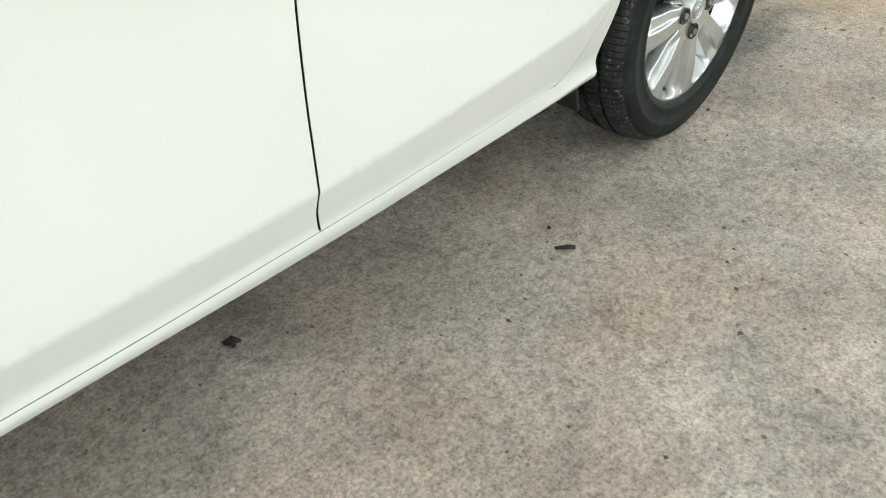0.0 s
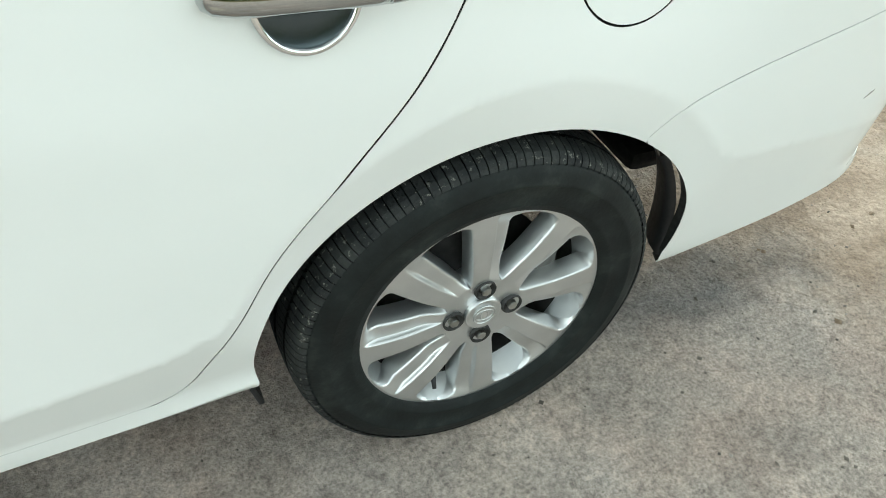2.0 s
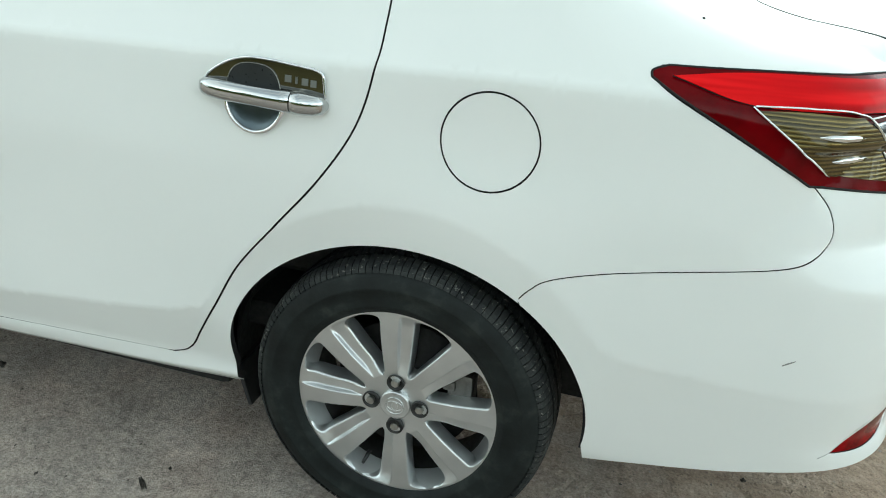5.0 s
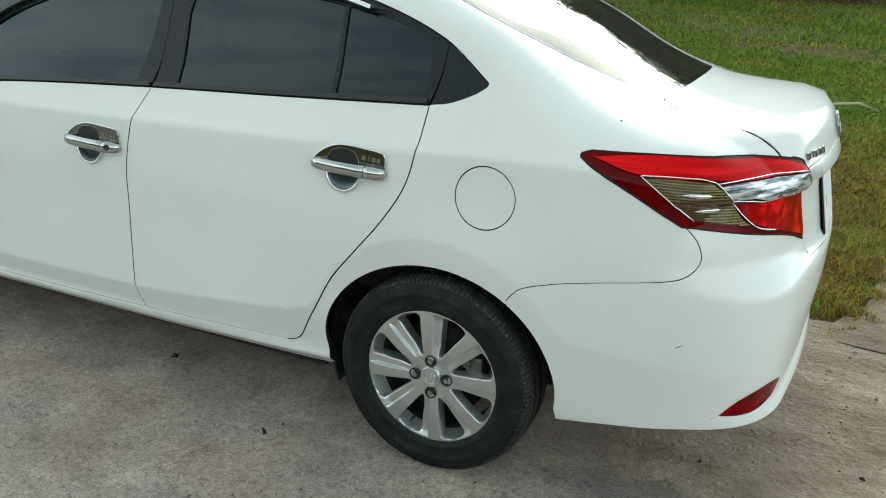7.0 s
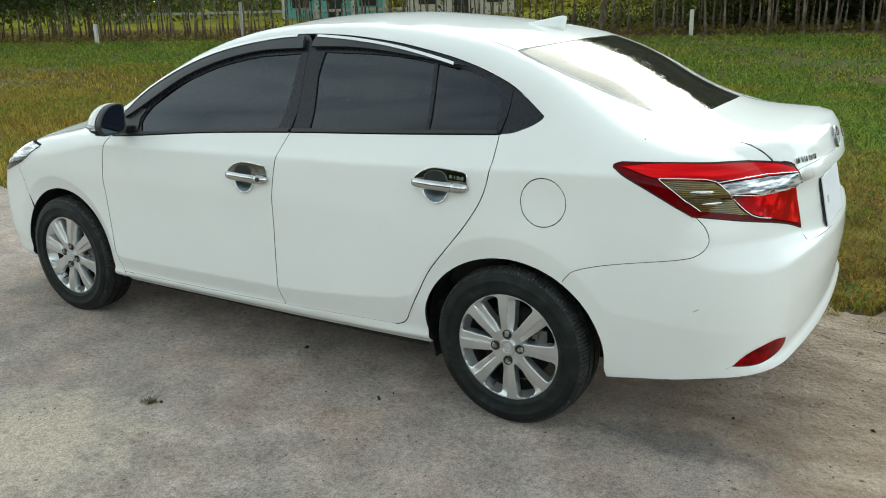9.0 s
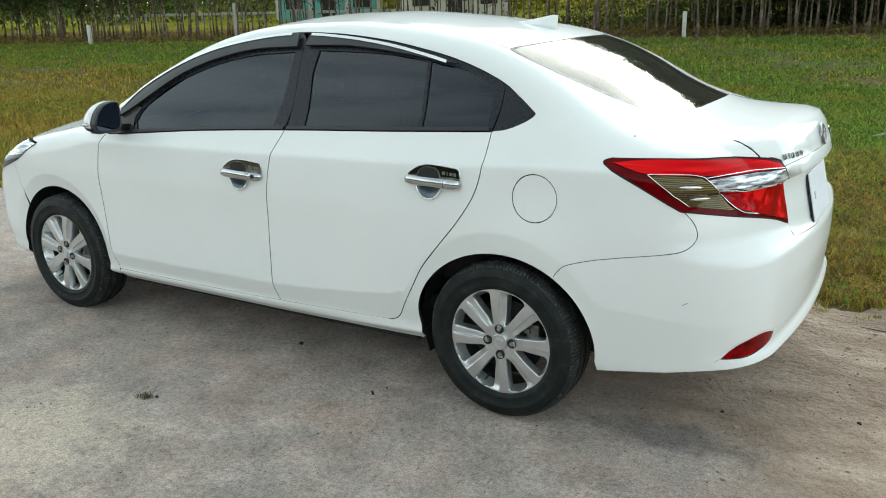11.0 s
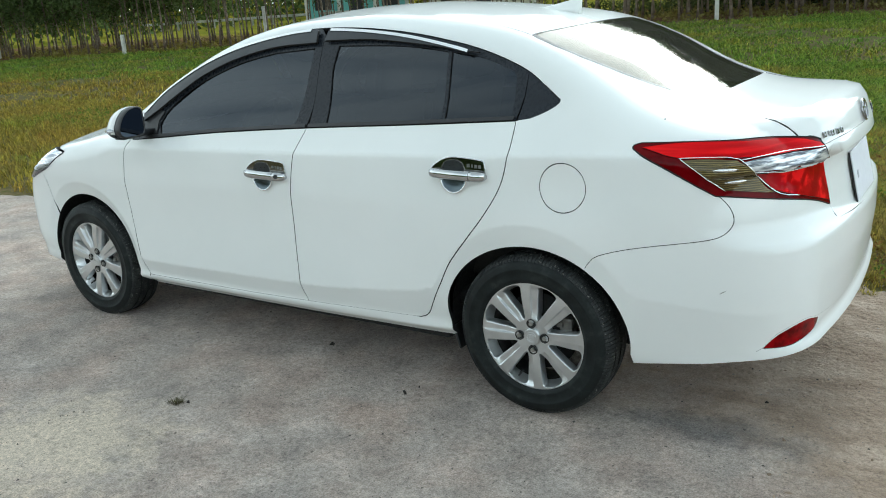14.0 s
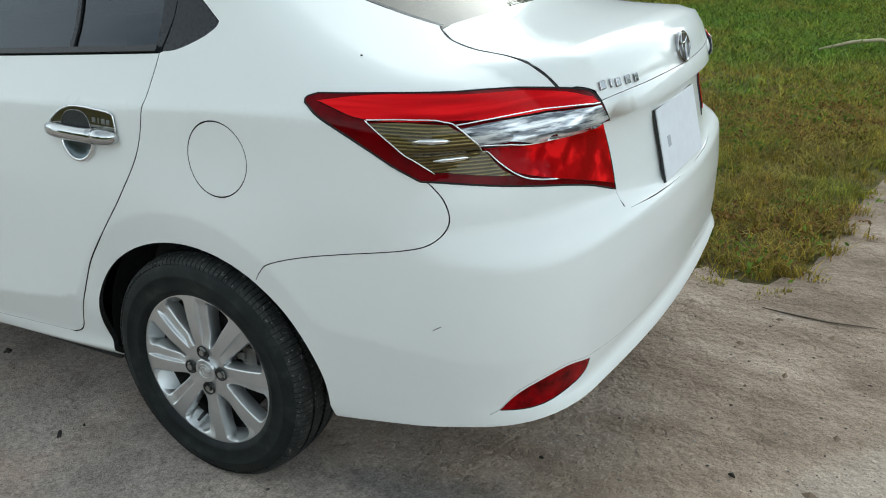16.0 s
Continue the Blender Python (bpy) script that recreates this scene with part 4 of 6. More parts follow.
def wheel(x, side, turn):
    w = tagged(new("wheel"), "alloy wheel with eight silver spokes")
    w.parent = car
    w.matrix_basis = pose(x, side * .723, .2995, 0, 0, 0 if side < 0 else 180)
    fix("tyre", shared("tyre", tyre_mesh(), RUBBER), w)
    fix("tread", shared("tread", tread_mesh(), TREAD), w)
    fix("rim", shared("rim", rim_mesh(), SILVER), w)
    fix("rim_barrel", shared("rim_barrel", barrel_mesh(), SILVER), w)
    fix("rim_well", shared("rim_well", well_mesh(), DARKALLOY), w)
    spin = pose(0, 0, 0, 0, turn, 0)
    for k in range(8):
        fix("spoke", shared("spoke", spoke_mesh(), SILVER), w, spin @ pose(0, 0, 0, 0, 45 * k, 0))
    for k in range(4):
        at = spin @ pose(0, 0, 0, 0, 90 * k, 0) @ pose(0, -.0775, .050)
        fix("nut_pocket", shared("nut_pocket", pocket(), DARKALLOY), w, at)
        fix("wheel_nut", shared("wheel_nut", hex_nut(), NUT), w, at @ pose(0, .0015, 0))
    fix("centre_cap", shared("centre_cap", cap_mesh(), SILVER), w, pose(0, -.0765, 0))
    for rx, rz in ((.0185, .0185), (.0155, .0105), (.0060, .0105)):
        key = f"ring{rx}{rz}"
        fix("cap_relief", shared(key, tube(bmesh.new(), [(rx * math.cos(a), -.0062, rz * math.sin(a)) for a in np.linspace(0, 6.283, 28, endpoint=False)], .0011, 5, True), SILVER), w, spin @ pose(0, -.0770, 0))
    fix("brake_disc", shared("brake_disc", brake_mesh(), BRAKE), w)
    fix("brake_caliper", shared("brake_caliper", caliper_mesh(), STEEL), w)
    fix("valve_stem", shared("valve_stem", valve(), BLACK), w, spin @ pose(0, 0, 0, 0, 203, 0) @ pose(0, -.045, .165))


TREAD = Nodes("dusty_tread_rubber").set(Roughness=.7, Specular_IOR_Level=.3)
chalk = TREAD.mix(TREAD.ramp(TREAD.noise(95, 4, .7), (.60, 0.0), (.68, 1.0)), TREAD.ramp(TREAD.noise(22, 6), (.35, (.011, .013, .014)), (.7, (.038, .041, .039))), (.22, .215, .19))
TREAD = TREAD.color(chalk).bump(TREAD.noise(200, 3), .4, .003).mat
DARKALLOY = plain("dark_alloy", (.030, .030, .029), .6, .3, .4, 30)
NUT = plain("dulled_nut_steel", (.42, .42, .40), .35, 1.0, .2, 60)
BRAKE = plain("rusty_brake_drum", (.014, .013, .012), .7, .3, .4, 25)
for x, turn in ((0, -1.5), (-2.55, 14)):
    for s in (-1, 1):
        wheel(x, s, turn)

# door handles with chrome covers
DARKCHROME = plain("smoked_chrome", (.20, .20, .185), .06, 1.0, .06)
GRIP = plain("handle_chrome", (.50, .51, .515), .07, 1.0, .03)
BOWL = plain("satin_handle_bowl", (.085, .105, .118), .22, 1.0, .10)
RECESS = plain("dark_handle_recess", (.014, .017, .018), .3, 0, .2)
BADGE = plain("badge_chrome", (.30, .30, .31), .12, 1.0, .05)
LETTER = plain("etched_badge_grey", (.13, .135, .12), .5)


def handle(x, z, doors, keyed):
    m = stand_on(x, z) @ Matrix.Scale(1.06, 4)
    bez = smooth_curve([(-.105, .016), (-.096, .030), (-.066, .050), (-.030, .061), (.010, .0615), (.050, .0585), (.084, .0555)], 6) + smooth_curve([(.093, .0535), (.100, .049), (.1025, .040), (.106, .012)], 4) + [(.085, .0), (-.085, -.005)]
    bm = plate(bmesh.new(), bez, m, .004)
    both_sides("handle_bezel", bm, DARKCHROME, doors, "smoked chrome handle bezel")
    bm = tube(bmesh.new(), [m @ Vector((u, -.004, v)) for u, v in bez[:-2]], .0024, 6)
    both_sides("bezel_rim", bm, CHROME, doors)
    cut = smooth_curve([(-.068, .0), (-.064, .022), (-.055, .040), (-.040, .050), (-.018, .053), (.006, .050), (.020, .040), (.028, .022), (.030, .0)], 5)
    bm = plate(bmesh.new(), cut, m, .0052)
    both_sides("handle_recess", bm, RECESS, doors)
    bm = tube(bmesh.new(), [m @ Vector((u, -.0048, v)) for u, v in cut], .0012, 6)
    both_sides("recess_rim", bm, DARKCHROME, doors)
    bm = bmesh.new()
    rows = []
    turn = np.linspace(math.pi, 2 * math.pi, 26)
    for r, d in ((1.0, .0035), (1.0, .0070), (.92, .0055), (.75, .0035), (.5, .0024), (.25, .0020), (.02, .0020)):
        rows.append([bm.verts.new(m @ Vector((-.015 + .052 * r * math.cos(a), -d, .057 * r * math.sin(a)))) for a in turn])
    for p, q in zip(rows, rows[1:]):
        for i in range(25):
            bm.faces.new([p[i], p[i + 1], q[i + 1], q[i]]).smooth = True
    bmesh.ops.recalc_face_normals(bm, faces=bm.faces)
    both_sides("handle_bowl", bm, BOWL, doors, "satin grey handle bowl")
    bm = tube(bmesh.new(), [m @ Vector((-.015 + .052 * math.cos(a), -.0062, .057 * math.sin(a))) for a in np.linspace(math.pi * .97, math.pi * 2.03, 26)], .0042, 8)
    both_sides("bowl_rim", bm, CHROME, doors)

    def section(u, lift, h, d):
        return [m @ Vector((u, -lift - d * (.5 + .5 * math.cos(a)) * (1.0 if abs(math.sin(a)) < .8 else .96), h * math.copysign(abs(math.sin(a)) ** .8, math.sin(a)) + .004 - .003 * (u / .11))) for a in np.linspace(0, 2 * math.pi, 20, endpoint=False)]
    bm = loft(bmesh.new(), [section(u, l, h, d) for u, l, h, d in ((-.112, .000, .005, .006), (-.110, .001, .010, .013), (-.102, .002, .0140, .020), (-.085, .005, .0160, .023), (-.06, .010, .0165, .023), (0, .013, .0165, .023), (.04, .012, .0170, .024), (.056, .010, .0175, .025), (.0565, .010, .016, .023))])
    both_sides("handle_grip", bm, GRIP, doors, "chrome door handle grip")
    bm = loft(bmesh.new(), [section(u, l, h, d) for u, l, h, d in ((.058, .004, .0172, .030), (.0590, .003, .0185, .033), (.075, .001, .0185, .033), (.095, .001, .0165, .028), (.106, .001, .0125, .020), (.111, .000, .006, .010))])
    both_sides("handle_end", bm, GRIP, doors)
    if keyed:
        bm = bmesh.new()
        lathe(bm, [(.0085, .003), (.0085, -.002), (.0065, -.002), (.005, .001), (.0005, .001)], 20)
        bm.transform(m @ pose(.082, -.034, .004))
        both_sides("key_lock", bm, BLACK, doors)
    bm = bmesh.new()
    for k in range(4):
        box(bm, (.042 + .0145 * k, -.0045, .036 - .001 * k), ((.011, .004, .011, .010)[k], .001, .011), 0, m)
    both_sides("badge_bar", bm, LETTER, doors)


handle(-.254, .879, rear_doors, False)
handle(-1.196, .830, front_doors, True)


# door mirrors
def oval(x, y, z, w, h):
    """A mirror's outline: upright on the car's side, swept low on the outer side."""
    half = smooth_curve([(1.0, -.62), (1.0, .55), (.86, .93), (.45, 1.0), (-.15, .84), (-.62, .42), (-.92, -.10), (-1.0, -.52), (-.86, -.84), (-.45, -.98), (.3, -1.0), (.84, -.92), (1.0, -.62)], 3)[:-1]
    return [(x, y + w * u, z + h * v) for u, v in half]


MY, MZ = -.902, 1.044
bm = bmesh.new()
loft(bm, [oval(-2.030 + t, MY + dy, MZ + dz, w, h) for t, dy, dz, w, h in ((-.044, .030, -.016, .012, .012), (-.040, .026, -.014, .030, .028), (-.026, .016, -.008, .050, .046), (0, .006, -.002, .062, .057), (.035, .001, .002, .068, .0645), (.066, 0, .003, .0695, .0665))])
mirrors = both_sides("door_mirror", bm, PAINT, car, "white door mirror with black housing")
bm = bmesh.new()
loft(bm, [oval(-2.030 + t, MY, MZ + .003, .067 * k, .064 * k) for t, k in ((.064, 1.0), (.085, 1.03), (.102, 1.03), (.108, 1.0), (.1085, .965), (.103, .93), (.1025, .10))])
both_sides("mirror_surround", bm, BLACK, mirrors)
bm = bmesh.new()
loft(bm, [oval(-2.030 + t, MY, MZ - .034, w, h) for t, w, h in ((-.01, .05, .014), (.03, .066, .026), (.066, .0695, .032))])
both_sides("mirror_base", bm, BLACK, mirrors)
bm = bmesh.new()
bm.faces.new([bm.verts.new(p) for p in oval(-1.9262, MY, MZ + .003, .0625, .0600)])
both_sides("mirror_glass", bm, plain("blue_mirror_glass", (.10, .12, .16), .04, 1.0, .02), mirrors, "dark bluish mirror glass")
bm = bmesh.new()
loft(bm, [[(-1.985 + a, -.835 + y, .985 + b) for a, b in ((-.03, -.012), (.03, -.012), (.03, .012), (-.03, .012))] for y in (-.10, -.05, .0, .08)])
both_sides("mirror_foot", bm, BLACK, mirrors)
bm = bmesh.new()
tube(bm, [(-1.965, -.975, 1.020), (-1.99, -.972, 1.018), (-2.02, -.962, 1.014), (-2.055, -.935, 1.012)], [.004, .011, .011, .004], 10)
both_sides("mirror_indicator", bm, CLEAR.mat, mirrors)
skins("mirror_sail", BLACK, front_doors, "ring", [[(-2.085, 19.2), (-1.93, 19.6), (-1.945, 24), (-1.925, 27.4), (-2.02, 28.4), (-2.07, 23.5)]], gap=0, lift=.002, rim=.008, step=.02)

# roof aerial, badges, plate
bm = bmesh.new()
base = float(CREST(-.20))
rings = []
for t in np.linspace(0, 1, 9):
    x = -.325 + .175 * t
    h = .006 + .064 * (t ** 1.2) if t < .9 else .066 * (1.55 - .6 * t)
    w = .030 * math.sin(math.pi * min(.97, .12 + .75 * t)) + .002
    z0 = float(CREST(x)) - .006
    rings.append([(x + .012 * (zz / .06), yy * w * (1 - .85 * zz / (h + .004)), z0 + zz) for yy, zz in ((-1, 0), (-.9, h * .35), (-.7, h * .75), (-.35, h), (.35, h), (.7, h * .75), (.9, h * .35), (1, 0))])
loft(bm, rings)
part("roof_aerial", bm, PAINT, car, "white shark-fin roof aerial")


def on_back(y, a, lift):
    q = on_lid([(y, a)])
    n = slope(q)[0]
    n = Vector(n)
    u = (Vector((0, 1, 0)) - n * n.y).normalized()
    w = n.cross(u)
    return Matrix.Translation(Vector(q[0]) + n * lift) @ Matrix((u, -n, w)).transposed().to_4x4()


m = on_back(.0, 23.5, .002)
bm = bmesh.new()
for rx, rz, dz in ((.049, .036, 0), (.014, .034, 0), (.034, .012, .020)):
    tube(bm, [m @ Vector((rx * math.cos(a), -.004, dz + rz * math.sin(a))) for a in np.linspace(0, 6.283, 36, endpoint=False)], .0038, 8, True)
part("emblem", bm, BADGE, lid, "chrome oval emblem")
for k, wide in enumerate((.030, .011, .027, .028, .024)):
    y = -.444 + (0, .041, .059, .097, .135)[k]
    m = on_back(y + wide / 2, 24.1 - .5 * k, .001)
    bm = bmesh.new()
    box(bm, (0, -.002, 0), (wide * .70, .005, .019), .0022, m)
    part("badge_bar", bm, BADGE, lid)
m = on_back(.0, -.6, .004)
bm = bmesh.new()
box(bm, (0, .002, 0), (.334, .004, .175), .0015, m)
part("plate_frame", bm, BLACK, lid)
bm = bmesh.new()
box(bm, (0, -.0022, .001), (.33, .004, .172), .0018, m)
part("number_plate", bm, plain("white_plate", (.80, .81, .86), .4, 0, .03), lid, "blank white number plate")
bm = bmesh.new()
box(bm, (-.105, -.0046, 0), (.022, .001, .026), 0, m)
part("plate_mark", bm, plain("grey_plate_mark", (.45, .46, .5), .5), lid)

# cabin
FABRIC = plain("dark_seat_fabric", (.045, .043, .040), .9, 0, .2, 60)


def car_seat(x, y, wide):
    bm = bmesh.new()
    box(bm, (x, y, .50), (.50, wide, .16), .05, seg=3)
    box(bm, (0, 0, 0), (.14, wide, .62), .05, pose(x + .27, y, .80, 0, 14, 0), 3)
    part("seat", bm, FABRIC, car)
    for dy in ([0] if wide < .7 else [-.35, .35]):
        bm = bmesh.new()
        box(bm, (0, 0, 0), (.09, .26, .18), .04, pose(x + .38, y + dy, 1.18, 0, 12, 0), 3)
        part("headrest", bm, FABRIC, car)


car_seat(-1.25, -.36, .50)
car_seat(-1.25, .36, .50)
car_seat(-.38, 0, 1.20)
bm = bmesh.new()
box(bm, (-1.98, 0, .84), (.36, 1.36, .26), .08, seg=3)
part("dashboard", bm, BLACK, car)
bm = bmesh.new()
box(bm, (.12, 0, 1.02), (.44, 1.16, .03), .01)
part("parcel_shelf", bm, BLACK, car)
bm = bmesh.new()
box(bm, (-1.05, 0, .36), (2.2, 1.36, .06), .01)
part("cabin_floor", bm, DARK, car)
bm = bmesh.new()
m = pose(-1.62, -.36, .93, 0, -66, 0)
tube(bm, [m @ Vector((.185 * math.cos(a), .185 * math.sin(a), 0)) for a in np.linspace(0, 6.283, 40, endpoint=False)], .016, 8, True)
for a in (0, 140, 220):
    tube(bm, [m @ Vector((.18 * math.cos(radians(a)), .18 * math.sin(radians(a)), 0)), m @ Vector((0, 0, -.03))], .014, 6)
part("steering_wheel", bm, BLACK, car)


bm = bmesh.new()
tube(bm, on_tail(TL) + slope(on_tail(TL)) * .0004, .0022, 6, True)
both_sides("lamp_seal", bm, DARK, lamps)
# grey line added inside the sill gap, coloured as its soft shade
GAPGREY = plain("grey_sill_gap", (.16, .165, .16), .8)
bm = bmesh.new()
c = run(SILL, -2.09, -.50, 60, .0012)
tube(bm, on_side(c) - slope(on_side(c)) * .0030, .0026, 6)
both_sides("sill_seal", bm, GAPGREY, car)
# dark line added along the lid's edge to paint the shade of its gap
bm = bmesh.new()
c = on_ring(smooth_curve(LID_SIDE, 8))
tube(bm, c - slope(c) * .0006, .0019, 6)
both_sides("lid_seal", bm, plain("black_lid_gap", (.02, .02, .019), .7), car)

# a speck of dirt and a scratch on the paint
bm = bmesh.new()
q = on_ring([(.436, 29.1)])
bmesh.ops.create_icosphere(bm, subdivisions=2, radius=.0026, matrix=Matrix.Translation(q[0]))
part("dirt_speck", bm, BLACK, car)
bm = bmesh.new()
c = [(24.3, .552), (24.7, .5565), (25.1, .5605), (25.5, .5645)]
tube(bm, on_tail(c), [.0006, .0014, .0012, .0005], 5)
part("scratch", bm, plain("scratched_primer", (.22, .22, .21), .8), car)

# ---- ground, road and grass ----
def sky_line(x):
    return 26.3 + .22 * x


def road_edge(x):
    """How far the road reaches on the far side of the car."""
    e = 1.0 + .025 * np.sin(47 * x + 1) + .02 * np.sin(71 * x) + .07 * np.sin(1.7 * x + .4) + .05 * np.sin(4.3 * x + 1) + .03 * np.sin(11 * x) + .02 * np.sin(23 * x + 2)
    tongue = (.5 + .5 * np.tanh((x - 1.22) / .07)) * (.5 - .5 * np.tanh((x - 2.3) / .16))
    return e + tongue * (1.7 + .25 * np.sin(9 * x)) - .06 * (1 - np.tanh((x + 3.5) / 2))


def ground_soil():
    n = Nodes("grass_soil").set(Roughness=.95, Specular_IOR_Level=0.0)
    n.where = n.add("ShaderNodeNewGeometry").outputs["Position"]
    sep = n.add("ShaderNodeSeparateXYZ")
    n.link(n.where, sep.inputs[0])
    depth = n.add("ShaderNodeMath", operation="MULTIPLY_ADD")
    n.link(sep.outputs["X"], depth.inputs[0])
    depth.inputs[1].default_value, depth.inputs[2].default_value = -.22, -26.3
    d = n.add("ShaderNodeMath", operation="ADD")
    n.link(depth.outputs[0], d.inputs[0])
    n.link(sep.outputs["Y"], d.inputs[1])
    wob = n.add("ShaderNodeMath", operation="MULTIPLY_ADD")
    n.link(n.noise(.5), wob.inputs[0])
    wob.inputs[1].default_value = 5.0
    n.link(d.outputs[0], wob.inputs[2])

    def zone(a, b):
        m = n.add("ShaderNodeMapRange")
        n.link(wob.outputs[0], m.inputs[0])
        m.inputs[1].default_value, m.inputs[2].default_value = a, b
        return m.outputs[0]
    grass = n.ramp(n.noise(.45, 6), (.32, (.080, .062, .022)), (.50, (.070, .092, .022)), (.70, (.052, .095, .020)))
    grass = n.mix(n.ramp(n.noise(18, 4), (.35, .25), (.6, .8)), grass, (.19, .145, .088), "MIX")
    litter = n.ramp(n.noise(6, 8), (.3, (.075, .042, .026)), (.7, (.19, .108, .068)))
    field = n.ramp(n.noise(.3, 6), (.3, (.10, .115, .018)), (.7, (.23, .205, .030)))
    n.color(n.mix(zone(16, 19), n.mix(zone(1.2, 3.6), grass, litter), field))
    return n.bump(n.noise(30), .6, .03).mat


def road_surface():
    n = Nodes("worn_concrete_and_sand").set(Roughness=.95, Specular_IOR_Level=.15)
    n.where = n.add("ShaderNodeNewGeometry").outputs["Position"]
    sep = n.add("ShaderNodeSeparateXYZ")
    n.link(n.where, sep.inputs[0])
    stretch = n.add("ShaderNodeMapping")
    stretch.inputs["Scale"].default_value = (.55, 1.2, 1)
    n.link(n.where, stretch.inputs[0])
    patch, blot = n.noise(1.1, 7, .6), n.noise(4.5, 8, .62)
    stone = n.ramp(blot, (.30, (.285, .252, .230)), (.45, (.375, .328, .294)), (.56, (.430, .374, .334)), (.70, (.53, .472, .428)))
    tone = n.ramp(n.noise(2.6, 5, .6), (.36, (.95, .955, .95)), (.50, (1, .98, .955)), (.64, (1.04, .965, .92)))
    stone = n.mix(1.0, stone, tone, "MULTIPLY")
    sand = n.ramp(n.noise(3.5, 8, .62, stretch.outputs[0]), (.32, (.206, .152, .112)), (.50, (.352, .271, .206)), (.66, (.478, .382, .302)))
    s = n.add("ShaderNodeMath", operation="MULTIPLY_ADD")
    n.link(sep.outputs["Y"], s.inputs[0])
    s.inputs[1].default_value, s.inputs[2].default_value = .16, -.02
    sx = n.add("ShaderNodeMath", operation="MULTIPLY_ADD")
    n.link(sep.outputs["X"], sx.inputs[0])
    sx.inputs[1].default_value = .19
    n.link(s.outputs[0], sx.inputs[2])
    m = n.add("ShaderNodeMath", operation="ADD")
    n.link(sx.outputs[0], m.inputs[0])
    n.link(patch, m.inputs[1])
    col = n.mix(n.ramp(m.outputs[0], (.47, 0.0), (.60, 1.0)), stone, sand)
    pale = n.ramp(n.noise(1.0, 7, .62, None, .6), (.58, 0.0), (.68, .50))
    col = n.mix(pale, col, (.50, .43, .365))

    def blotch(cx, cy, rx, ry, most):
        """A patch of ragged outline at a place on the road."""
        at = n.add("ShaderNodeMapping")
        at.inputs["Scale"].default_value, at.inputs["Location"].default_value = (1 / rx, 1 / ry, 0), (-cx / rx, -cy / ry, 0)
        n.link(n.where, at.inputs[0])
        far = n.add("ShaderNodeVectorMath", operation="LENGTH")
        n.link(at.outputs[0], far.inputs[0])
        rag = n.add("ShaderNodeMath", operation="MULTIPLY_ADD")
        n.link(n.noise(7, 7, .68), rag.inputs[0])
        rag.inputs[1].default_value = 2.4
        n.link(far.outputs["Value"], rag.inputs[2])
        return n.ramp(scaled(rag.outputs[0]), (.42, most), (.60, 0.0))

    def scaled(out):
        half = n.add("ShaderNodeMath", operation="MULTIPLY")
        n.link(out, half.inputs[0])
        half.inputs[1].default_value = .25
        return half.outputs[0]

    # dark patch by the rear wheel, bare damp earth in the verge, worn pale patch, rusty patch
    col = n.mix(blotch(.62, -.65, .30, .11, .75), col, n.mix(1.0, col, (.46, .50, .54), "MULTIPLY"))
    col = n.mix(blotch(1.50, 1.25, .40, .34, .55), col, n.mix(1.0, col, (.55, .53, .50), "MULTIPLY"))
    col = n.mix(blotch(-1.50, -1.80, .46, .38, .85), col, (.62, .53, .42))
    col = n.mix(blotch(-.56, -1.10, .22, .12, .32), col, (.42, .295, .23))
    grain = n.noise(150, 4, .7)
    col = n.mix(n.ramp(m.outputs[0], (.47, .92), (.60, .50)), col, n.mix(1.0, col, n.mix(1.0, n.ramp(grain, (.37, .64), (.45, .90), (.52, 1.03), (.62, 1.27)), n.ramp(n.noise(46, 5, .7), (.34, .70), (.46, .97), (.64, 1.22)), "MULTIPLY"), "MULTIPLY"))
    pit = n.add("ShaderNodeTexVoronoi", feature="F1")
    pit.inputs["Scale"].default_value = 62
    n.link(n.where, pit.inputs["Vector"])
    speck = n.ramp(pit.outputs["Distance"], (.10, .68), (.25, 1.0))
    rare = n.ramp(n.noise(21, 4, .6), (.46, 0.0), (.56, 1.0))
    col = n.mix(rare, col, n.mix(1.0, col, speck, "MULTIPLY"))
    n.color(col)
    lump = n.noise(15, 6, .62)
    h = n.mix(.5, grain, n.noise(260, 3, .7))
    h = n.mix(n.mix(1.0, n.ramp(m.outputs[0], (.47, .10), (.60, .75)), (1, 1, 1), "MULTIPLY"), h, lump)
    h = n.mix(.35, h, blot)
    n.bump(h, 1.0, .014)
    clods = n.add("ShaderNodeBump")
    clods.inputs["Strength"].default_value, clods.inputs["Distance"].default_value = .8, .05
    n.link(n.mix(1.0, n.ramp(m.outputs[0], (.47, .06), (.60, 1.0)), n.mix(.5, lump, n.noise(40, 5, .6)), "MULTIPLY"), clods.inputs["Height"])
    n.link(clods.outputs[0], n.bsdf.inputs["Normal"].links[0].from_node.inputs["Normal"])
    return n.mat


def sheet_mesh(name, xs, ys_of, z_of, material):
    """A sheet of quads over the plan."""
    xs = np.asarray(xs)
    grid = np.array([[(x, y) for y in ys_of(x)] for x in xs])
    z = z_of(grid[..., 0], grid[..., 1])
    v = np.concatenate([grid, z[..., None]], -1).reshape(-1, 3)
    a, b = grid.shape[:2]
    i = (np.arange(a - 1)[:, None] * b + np.arange(b - 1)[None]).ravel()
    f = np.stack([i, i + b, i + b + 1, i + 1], 1)
    me = bpy.data.meshes.new(name)
    me.from_pydata(v.tolist(), [], f.tolist())
    me.polygons.foreach_set("use_smooth", [True] * len(f))
    me.materials.append(material)
    return new(name, me)


